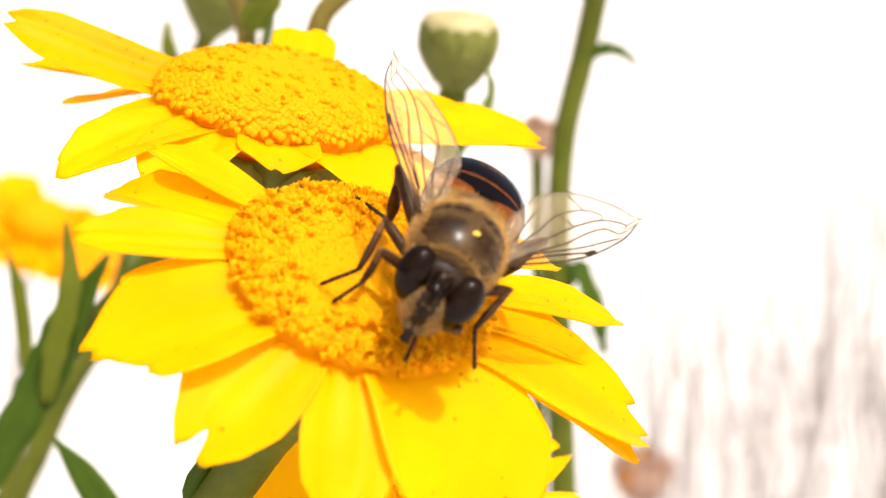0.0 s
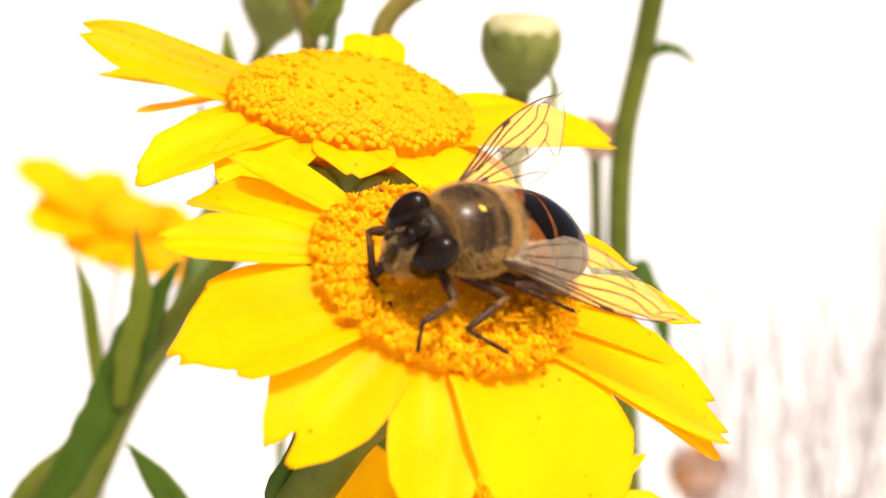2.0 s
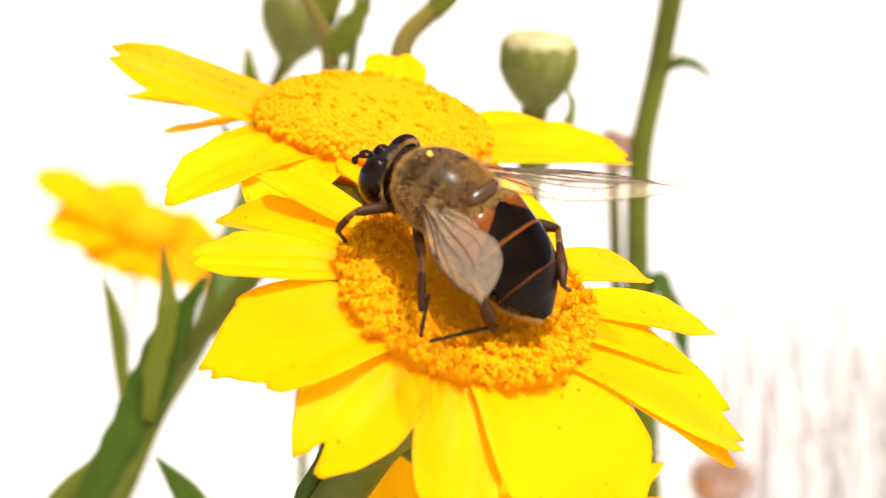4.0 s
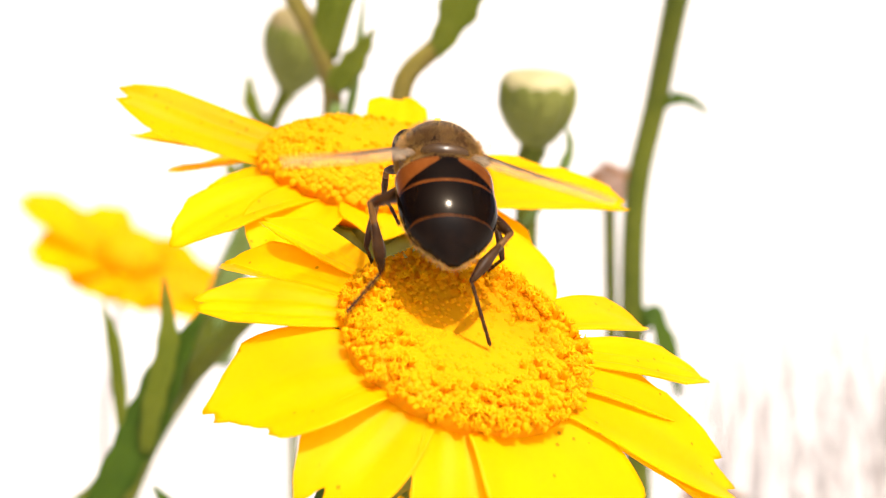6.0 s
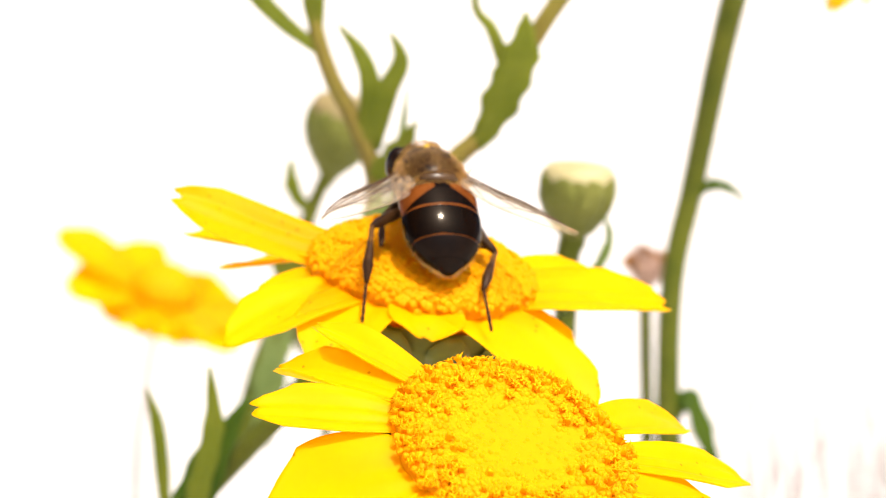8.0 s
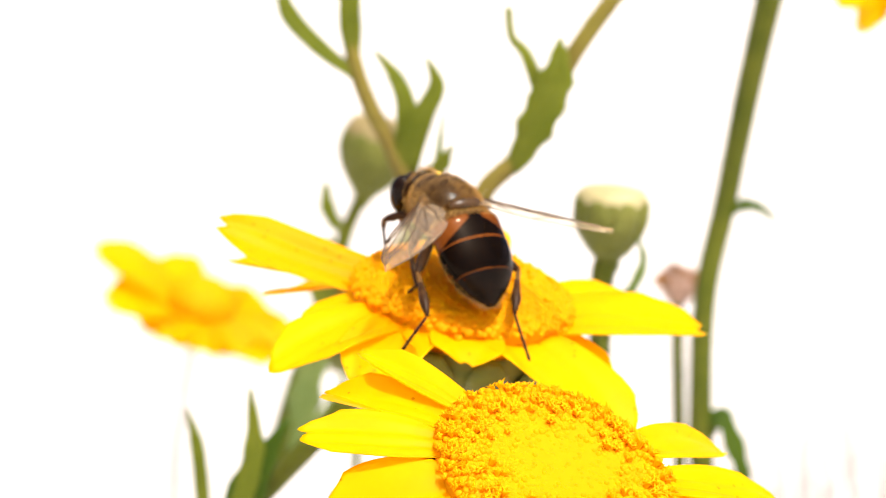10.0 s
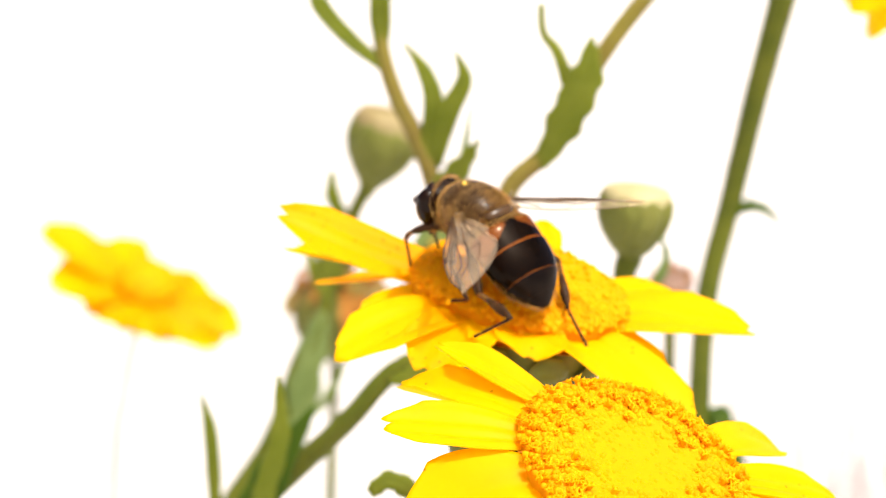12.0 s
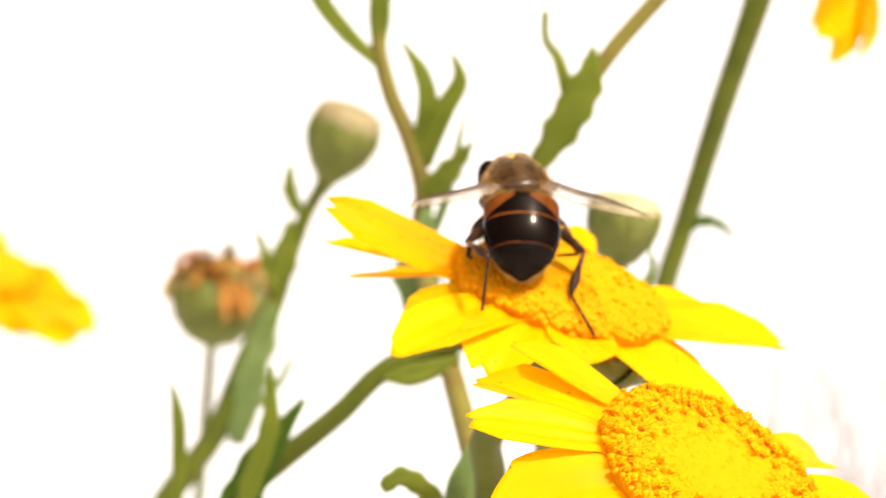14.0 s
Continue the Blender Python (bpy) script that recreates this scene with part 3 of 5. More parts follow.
# ---- buds, stems and leaves behind ----
def bud(label, stem_line, stem_r, head, axis, size, leaves=(), tip=BUD_TIP, tall=1.0):
    """A closed flower head on its stem: a cup of bracts with a pale tip."""
    top = tagged(new("flower_bud"), label, "flower bud", "buds")
    top.empty_display_size = 0.01
    top.matrix_basis = Matrix.Translation(Vector(head) * MM)
    z = Vector(axis).normalized()
    x = z.cross(Vector((0, 1, 0))).normalized()
    y = z.cross(x)
    n = 24
    prof = [(0.16, -1.5), (0.26, -1.2), (0.50, -0.88), (0.80, -0.48), (0.96, -0.06), (1.0, 0.28), (0.94, 0.56)]
    q = Build()
    q.add([(x * math.cos(2 * math.pi * s / n) + y * math.sin(2 * math.pi * s / n)) * r * size + z * h * size for r, h in prof for s in range(n)],
          [(k * n + s, k * n + (s + 1) % n, (k + 1) * n + (s + 1) % n, (k + 1) * n + s) for k in range(len(prof) - 1) for s in range(n)])
    cup = part("calyx", q.mesh("calyx", BRACT), top)
    q = Build()
    prof = [(0.92, 0.46), (0.92, 0.46 + 0.20 * tall), (0.80, 0.46 + 0.36 * tall), (0.46, 0.46 + 0.44 * tall), (0.02, 0.46 + 0.45 * tall)]
    q.add([(x * math.cos(2 * math.pi * s / n) + y * math.sin(2 * math.pi * s / n)) * r * size * (1 + 0.05 * (s % 2)) + z * h * size for r, h in prof for s in range(n)],
          [(k * n + s, k * n + (s + 1) % n, (k + 1) * n + (s + 1) % n, (k + 1) * n + s) for k in range(len(prof) - 1) for s in range(n)])
    part("tip", q.mesh("tip", tip), top, "pale papery bract tips")
    for row, (r0, h0, r1, h1, cnt) in enumerate(((0.48, -0.9, 1.02, 0.05, 7), (0.84, -0.42, 1.0, 0.62, 8))):
        for k in range(cnt):
            a = 2 * math.pi * (k + 0.5 * row) / cnt
            o = x * math.cos(a) + y * math.sin(a)
            c = Build()
            leaf(c, spline([o * r0 * size + z * h0 * size, o * (r0 + r1) * 0.54 * size + z * (h0 + h1) / 2 * size, o * r1 * size + z * h1 * size], 4), [size * 0.5, size * 0.72, size * 0.66, size * 0.25], o, -0.15, 0, 0.2)
            part("bract", c.mesh("bract", BRACT), cup)
    c = Build()
    h = Vector(head)
    tube(c, spline([z * -1.1 * size] + [Vector(p) - h for p in stem_line], 7), stem_r, 12, 0.05)
    part("stem", c.mesh("stem", STEM), top)
    for line, widths, mat in leaves:
        c = Build()
        leaf(c, spline([Vector(p) - h for p in line], 6), widths, (0.2, -1, 0.3), 0.25, 0.10, 0.4)
        part("leaf", c.mesh("leaf", mat), top, "narrow green leaf")
    return top


bud("closed green flower bud with a pale flat tip", [(4.6, 93, 419), (4.3, 93, 412), (3.5, 92, 395), (2, 90, 350), (0, 88, 200), (-2, 86, 0)], (1.5, 1.2, 1.2, 1.4, 1.8, 2.0),
    (5.6, 93, 425.8), (0.08, -0.1, 1.0), 4.15, [([(4, 92, 413), (7, 91, 417), (9, 91, 421), (8.6, 91, 424)], [0.8, 1.4, 1.0, 0.3], LEAF_PALE)])
bud("closed olive flower bud on a leafy stem", [(-30.8, 172, 421.1), (-33.1, 172, 416.1), (-34.9, 172, 410.2), (-37.4, 172, 401), (-40.8, 172, 393), (-45, 172, 381), (-56, 172, 362), (-70, 172, 320), (-80, 172, 200), (-84, 172, 0)],
    (1.2, 1.0, 1.2, 1.6, 1.8, 1.9, 2.0, 2.2), (-28.4, 172, 428.0), (0.30, -0.1, 1.0), 5.6,
    [([(-33.6, 172, 416), (-35.6, 171, 420), (-35.8, 171, 424.5)], [0.8, 2.4, 2.2, 0.4], LEAF), ([(-36.5, 171, 404), (-38.2, 170, 409), (-40.5, 170, 414)], [1.0, 2.6, 1.8, 0.3], LEAF),
     ([(-36.0, 171, 406), (-35.6, 170, 411), (-35.2, 170, 416)], [2.0, 4.6, 3.0, 0.6], LEAF), ([(-41.5, 172, 380), (-40, 171, 390), (-38, 171, 398), (-36.8, 171, 403)], [3.0, 5.0, 4.0, 1.0], LEAF_PALE),
     ([(-41, 172, 384), (-38, 171, 387), (-35, 171, 391), (-33, 171, 396)], [1.0, 1.6, 1.2, 0.3], LEAF_PALE)], BUD_BROWN, 1.35)


def seed_head(label, head, size, stem_line, axis=(0.1, -0.1, 1.0), cup=BRACT, dry=(DRY, DRY_PALE)):
    top = tagged(new("seed_head"), label, "seed head", "seed heads")
    top.empty_display_size = 0.01
    top.matrix_basis = Matrix.Translation(Vector(head) * MM)
    z = Vector(axis).normalized()
    x = z.cross(Vector((0, 1, 0))).normalized()
    y = z.cross(x)
    n = 20
    prof = [(0.12, -0.95), (0.52, -0.78), (0.82, -0.42), (0.95, 0.05), (0.84, 0.40), (0.5, 0.52), (0.02, 0.55)]
    q = Build()
    q.add([(x * math.cos(2 * math.pi * s / n) + y * math.sin(2 * math.pi * s / n)) * r * size + z * h * size for r, h in prof for s in range(n)],
          [(k * n + s, k * n + (s + 1) % n, (k + 1) * n + (s + 1) % n, (k + 1) * n + s) for k in range(len(prof) - 1) for s in range(n)])
    part("cup", q.mesh("cup", cup), top)
    rnd = random.Random(int(size * 10))
    for k in range(34):
        a = 2 * math.pi * k / 34 * 3 + rnd.uniform(-0.1, 0.1)
        o = x * math.cos(a) + y * math.sin(a)
        c = Build()
        out, rise = ((0.98, 0.05), (0.86, 0.55), (0.58, 0.82))[k % 3]
        out, rise = out * rnd.uniform(0.85, 1.12), rise * rnd.uniform(0.7, 1.2)
        side = z.cross(o) * size * rnd.uniform(-0.25, 0.25)
        line = [o * 0.42 * size + z * 0.35 * size, o * (0.62 + out) * 0.5 * size + z * (0.5 + rise * 0.25) * size + side * 0.5, o * out * size + z * rise * size + side, o * (out + 0.06) * size + z * (rise - rnd.uniform(0.05, 0.3)) * size + side * 1.4]
        leaf(c, spline(line, 4), [size * w * rnd.uniform(0.7, 1.2) for w in (0.16, 0.26, 0.24, 0.16, 0.05)], z, 0.5, 0.25, size * 0.018, 0, 0.3)
        part("withered_petal", c.mesh("withered_petal", dry[0] if k % 4 else dry[1]), top, "shrivelled brown petal")
    c = Build()
    tube(c, spline([z * -1.0 * size] + [Vector(p) - Vector(head) for p in stem_line], 6), (1.0, 1.2, 1.5), 10, 0.05)
    part("stem", c.mesh("stem", STEM), top)
    return top


faded_head = seed_head("withered brown and green flower head", (-47.0, 300, 384), 11.5, [(-48, 301, 365), (-50, 302, 250), (-50, 303, 0)])
seed_head("reddish dry flower head low among the grass", (113, 900, 136), 17, [(112, 902, 110), (111, 904, 50), (111, 905, 0)], cup=DRY_PINK, dry=(DRY_PINK, DRY))
seed_head("small reddish dry flower head by a green stem", (20.2, 210, 402.5), 3.6, [(20, 211, 390), (22, 212, 250), (24, 213, 0)], cup=DRY_PINK, dry=(DRY_PINK, DRY))


def sprig(label, stem_line, stem_r, leaves, stem_mat=STEM):
    top = tagged(new("leafy_stem"), label, "plant stem", "leafy stems")
    top.empty_display_size = 0.01
    o = Vector(stem_line[-1])
    top.matrix_basis = Matrix.Translation(o * MM)
    c = Build()
    tube(c, spline([Vector(p) - o for p in stem_line], 7), stem_r, 12, 0.05)
    part("stem", c.mesh("stem", stem_mat), top)
    for line, widths, mat, teeth in leaves:
        c = Build()
        leaf(c, spline([Vector(p) - o for p in line], 7), widths, (0.2, -1, 0.35), 0.22, teeth, 0.4)
        part("leaf", c.mesh("leaf", mat), top, "narrow lobed green leaf")
    return top


sprig("upright reddish-green stem with narrow lobed leaves", [(-24.5, 99, 458), (-23.6, 99, 445.5), (-21.8, 99, 439), (-19.3, 99, 434), (-17.1, 99, 427.7), (-17.0, 96, 421), (-14.5, 80, 414), (-11.5, 62, 406), (-9, 53, 398), (-5.5, 51.5, 380), (-5.5, 52, 200), (-5, 52, 0)],
      (0.8, 0.9, 1.0, 1.1, 1.2, 1.3, 1.6, 2.0),
      [([(-23.2, 99, 442), (-27.2, 98.5, 445.2), (-30.5, 98, 449), (-31.6, 98, 453)], [1.4, 2.0, 2.2, 0.8], LEAF, 0.0), ([(-23.4, 99, 444), (-23.6, 98, 449), (-23.2, 98, 455)], [1.6, 2.6, 2.4, 1.0], LEAF, 0.0),
       ([(-18.0, 99, 432), (-17.4, 98, 438), (-18.5, 98, 441.6), (-20.9, 98, 444.9)], [2.2, 2.4, 1.9, 0.3], LEAF, 0.0), ([(-17.6, 99, 431), (-15.6, 98, 437), (-13.9, 98, 440.7), (-15.0, 98, 444.0)], [2.6, 2.6, 2.0, 0.3], LEAF, 0.0),
       ([(-16.8, 97, 427.5), (-14.0, 96, 431), (-11.9, 95, 434.2)], [2.4, 3.0, 2.0, 0.3], LEAF, 0.12), ([(-16.8, 98, 420), (-14.8, 97, 426), (-13.8, 96, 432), (-13.0, 96, 438)], [1.0, 1.2, 1.0, 0.2], LEAF_PALE, 0.0),
       ([(-15.6, 98, 413), (-17.4, 97, 419), (-16.4, 97, 426)], [3.0, 6.0, 4.6, 1.0], LEAF_PALE, 0.1)], STEM_RED)
sprig("slanting brownish-green stem with a clasping leaf", [(12, 91, 459), (8, 91, 452.8), (3.5, 91, 446.9), (0.1, 91, 441.6), (-4.3, 91, 433.4), (-8.9, 91, 427.7), (-8, 91.5, 415), (-1, 93, 400), (4, 94, 300), (5, 94, 0)],
      (1.0, 1.0, 1.05, 1.1, 1.2, 1.3, 1.6, 2.0),
      [([(-5.2, 90.5, 431.5), (-2.6, 89.5, 436.5), (-0.4, 89, 441.5), (0.2, 89, 446)], [1.6, 4.2, 4.0, 0.5], LEAF, 0.08), ([(-2.2, 90, 440.5), (-3.6, 89.5, 444.2), (-5.1, 89.5, 446.2), (-5.4, 89.5, 449.4)], [1.8, 1.4, 0.9, 0.8], LEAF, 0.0)], STEM_RED)
sprig("slanting pale green branch with dark leaves", [(-8, 72, 417), (-12.4, 74, 414.7), (-19.9, 75, 411.2), (-24.8, 76, 405.7), (-30.2, 79, 400.0), (-34.4, 81, 395.4), (-40.5, 82, 387), (-50, 82, 371), (-58, 80, 300), (-62, 82, 0)],
      (1.0, 1.1, 1.15, 1.25, 1.35, 1.5, 1.9, 2.2),
      [([(-47, 74, 374), (-42.5, 74, 382), (-37.8, 75, 390), (-35.0, 76, 395), (-32.5, 76.5, 400.6), (-28.6, 77, 406.8)], [1.8, 2.8, 3.8, 4.4, 3.8, 0.5], LEAF_DARK, 0.05), ([(-34.8, 75, 392.5), (-33.6, 74.5, 398), (-32.0, 74.5, 404), (-32.2, 74.5, 410.5)], [1.4, 2.4, 2.2, 0.4], LEAF, 0.05), ([(-26, 73, 376), (-30, 73, 384), (-33.8, 73, 389.4)], [3.0, 3.6, 2.6, 0.3], LEAF_DARK, 0.0), ([(-20.5, 74, 410.2), (-16.5, 73, 411.2), (-12.5, 73, 413.2)], [0.8, 2.6, 2.0, 0.4], LEAF, 0.0)])
sprig("thin upright stem with one narrow leaf", [(-44.8, 110, 392), (-44.3, 110, 386), (-47, 110, 374), (-58, 110, 340), (-66, 110, 200), (-68, 110, 0)], (0.5, 0.7, 0.9, 1.2),
      [([(-44.3, 110, 385), (-44.4, 109.5, 391), (-44.8, 109, 397), (-45.9, 109, 401.5)], [1.2, 1.9, 1.8, 0.3], LEAF, 0.0)])
sprig("short green stem with curled leaves", [(-14.0, 46, 400), (-13.5, 46, 392), (-13, 46, 300), (-13, 46, 0)], (0.8, 1.0, 1.3),
      [([(-14, 46, 402), (-16.2, 45, 405.4), (-18.6, 44.5, 406.9), (-20.3, 44, 405.8)], [2.4, 2.0, 1.8, 1.2], LEAF, 0.1), ([(-13.4, 47, 397), (-13.2, 49, 404), (-12.4, 50, 409)], [1.5, 3.0, 2.6, 0.5], LEAF_PALE, 0.0)])


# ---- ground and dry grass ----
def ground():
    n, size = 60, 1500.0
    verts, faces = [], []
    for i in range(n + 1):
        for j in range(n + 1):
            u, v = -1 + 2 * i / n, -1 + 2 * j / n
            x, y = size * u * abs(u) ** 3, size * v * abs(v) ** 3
            # the rise past 5 m is made up, so bright earth covers the greyer sky
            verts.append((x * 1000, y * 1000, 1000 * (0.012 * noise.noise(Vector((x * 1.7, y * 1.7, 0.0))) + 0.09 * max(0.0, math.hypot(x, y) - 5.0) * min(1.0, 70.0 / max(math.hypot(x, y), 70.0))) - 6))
    for i in range(n):
        for j in range(n):
            a = i * (n + 1) + j
            faces.append((a, a + n + 1, a + n + 2, a + 1))
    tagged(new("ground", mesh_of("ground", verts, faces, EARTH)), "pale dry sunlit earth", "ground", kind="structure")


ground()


def dry_grass(label, count, place, seed):
    rnd = random.Random(seed)
    b = Build()
    for k in range(count):
        x, y, high = place(rnd)
        lean = Vector((rnd.gauss(0, 0.16), rnd.gauss(0, 0.12), 1))
        p = [Vector((x, y, -4)) + Vector((lean.x * t, lean.y * t, t)) * high + Vector((rnd.gauss(0, 6), rnd.gauss(0, 6), 0)) * t for t in (0, 0.35, 0.7, 1.0)]
        tube(b, spline(p, 2), [1.3, 0.9, 0.5], 4)
    ob = new("dry_grass", b.mesh("dry_grass", STRAW))
    tagged(ob, label, "grass", kind="stuff")


dry_grass("thin dry pinkish straw-coloured grass stalks", 1000, lambda r: ((lambda y: (y * (0.10 + 0.75 * r.random() ** 0.7), y, r.uniform(90, 285) * (0.6 + 0.4 * y / 1000)))(r.uniform(800, 1700))), 5)


# ---- hoverfly ----
K = 1.07


def section_shell(b, xs, half_w, z_mid, half_h, sides=64):
    """A body ring along x, closed at both ends."""
    n = len(xs)
    verts = [(xs[i], half_w[i] * math.cos(2 * math.pi * s / sides), z_mid[i] + half_h[i] * math.sin(2 * math.pi * s / sides)) for i in range(n) for s in range(sides)]
    for i in range(n - 1):
        for s in range(sides):
            q = (i * sides + s, i * sides + (s + 1) % sides, (i + 1) * sides + (s + 1) % sides, (i + 1) * sides + s)
            b.f.append(tuple(len(b.v) + k for k in q))
            b.m.append(0)
    b.v += verts
    b.f += [tuple(len(b.v) - n * sides + s for s in range(sides - 1, -1, -1)), tuple(len(b.v) - sides + s for s in range(sides))]
    b.m += [0, 0]


def abdomen_profile(x):
    """Half width, mid height and half height of the abdomen at x."""
    t = min(max((-1.9 - x) / 6.87, 0.0), 1.0)
    w = 2.70 * (math.sin(min(1, t / 0.34 + 0.42) * math.pi / 2)) ** 0.7 * (1 - max(0, (t - 0.42) / 0.58) ** 2.6 * 0.88)
    return max(w, 0.10), 0.25 - 0.95 * t * t - 0.05 * t, max(w * (0.61 - 0.04 * t), 0.1)


def fur(b, surface, count, length, rnd, back=0.3, thick=0.028):
    for k in range(count):
        p, nrm = surface(rnd)
        d = (nrm + Vector((-back, 0, 0)) + Vector((rnd.gauss(0, 0.20), rnd.gauss(0, 0.20), rnd.gauss(0, 0.20)))).normalized()
        s = d.cross(Vector((rnd.gauss(0, 1), rnd.gauss(0, 1), rnd.gauss(0, 1)))).normalized() * thick
        t = d.cross(s)
        L = length * rnd.uniform(0.6, 1.25)
        bend = Vector((-0.15, 0, -0.1)) * L
        b.add([p - s, p + s, p + t * 1.6, p + d * L + bend], [(0, 1, 3), (1, 2, 3), (2, 0, 3)])


def wing_mesh(side):
    """A wing in its own space: root at the origin, span along +x, hind edge towards side * y."""
    L, n = 11.6, 40
    def fore(u):
        return -0.15 - 0.75 * math.sin(math.pi * min(u * 1.05, 1.0)) * u ** 0.4 + 0.85 * u ** 6
    def hind(u):
        return 0.25 + 3.05 * (math.sin(math.pi * min(1.0, u * 0.97) ** 0.80)) ** 0.75 - 0.25 * u - 0.35 * math.exp(-((u - 0.26) / 0.05) ** 2)
    grid = []
    for i in range(n + 1):
        u = i / n
        a, c = fore(u), max(hind(u), fore(u) + 0.02)
        if u > 0.985:
            a = c = (fore(0.985) + hind(0.985)) / 2
        row = []
        for j in range(9):
            v = j / 8
            y = a + (c - a) * v - 0.8 * u
            z = 0.10 * math.sin(v * 9 + u * 4) * (1 - 0.4 * u) + 0.22 * math.sin(math.pi * v) - 0.25 * v * u
            row.append(Vector((u * L, side * y, z)))
        grid.append(row)
    m = Build()
    shell(m, grid, 0.02 * side)
    def on(u, v):
        i = min(max(u, 0), 1) * n
        j = min(max(v, 0), 1) * 8
        i0, j0 = min(int(i), n - 1), min(int(j), 7)
        f, g = i - i0, j - j0
        return (grid[i0][j0] * (1 - f) * (1 - g) + grid[i0 + 1][j0] * f * (1 - g) + grid[i0][j0 + 1] * (1 - f) * g + grid[i0 + 1][j0 + 1] * f * g)
    q = Build()
    veins = [([(0, 0.1), (0.2, 0.0), (0.5, 0.0), (0.8, 0.0), (0.95, 0.02)], (0.11, 0.08, 0.05)), ([(0, 0.2), (0.2, 0.10), (0.42, 0.09), (0.60, 0.03)], (0.12, 0.10, 0.07)),
             ([(0, 0.25), (0.2, 0.17), (0.5, 0.15), (0.8, 0.06)], (0.10, 0.08, 0.05)), ([(0.15, 0.2), (0.4, 0.24), (0.58, 0.34), (0.70, 0.36), (0.80, 0.17), (0.93, 0.10)], (0.08, 0.06, 0.04)),
             ([(0.10, 0.35), (0.3, 0.38), (0.5, 0.46), (0.68, 0.52), (0.80, 0.44), (0.85, 0.30), (0.83, 0.2)], (0.08, 0.06, 0.04)), ([(0.08, 0.45), (0.25, 0.55), (0.42, 0.66), (0.60, 0.70), (0.70, 0.62), (0.68, 0.52)], (0.08, 0.05, 0.04)),
             ([(0.05, 0.5), (0.2, 0.72), (0.36, 0.86), (0.42, 0.97)], (0.08, 0.05, 0.03)), ([(0.36, 0.22), (0.37, 0.32), (0.38, 0.42)], (0.06, 0.05)), ([(0.42, 0.66), (0.46, 0.56), (0.50, 0.46)], (0.05, 0.05)),
             ([(0.60, 0.70), (0.58, 0.82), (0.55, 0.96)], (0.05, 0.03)), ([(0.85, 0.30), (0.92, 0.40), (0.97, 0.5)], (0.04, 0.03)),
             ([(0.05, 0.9), (0.2, 0.99), (0.5, 1.0), (0.8, 1.0), (0.95, 0.98)], (0.03, 0.03, 0.03))]
    for line, radii in veins:
        tube(q, spline([on(u, v) for u, v in line], 6), [r * 0.72 for r in radii], 6)
    spot = Build()
    ellipsoid(spot, on(0.56, 0.05), (0.45, 0.12, 0.06), None, 8, 10)
    return m.mesh("wing", WING), q.mesh("vein_net", VEIN), spot.mesh("wing_spot", VEIN)


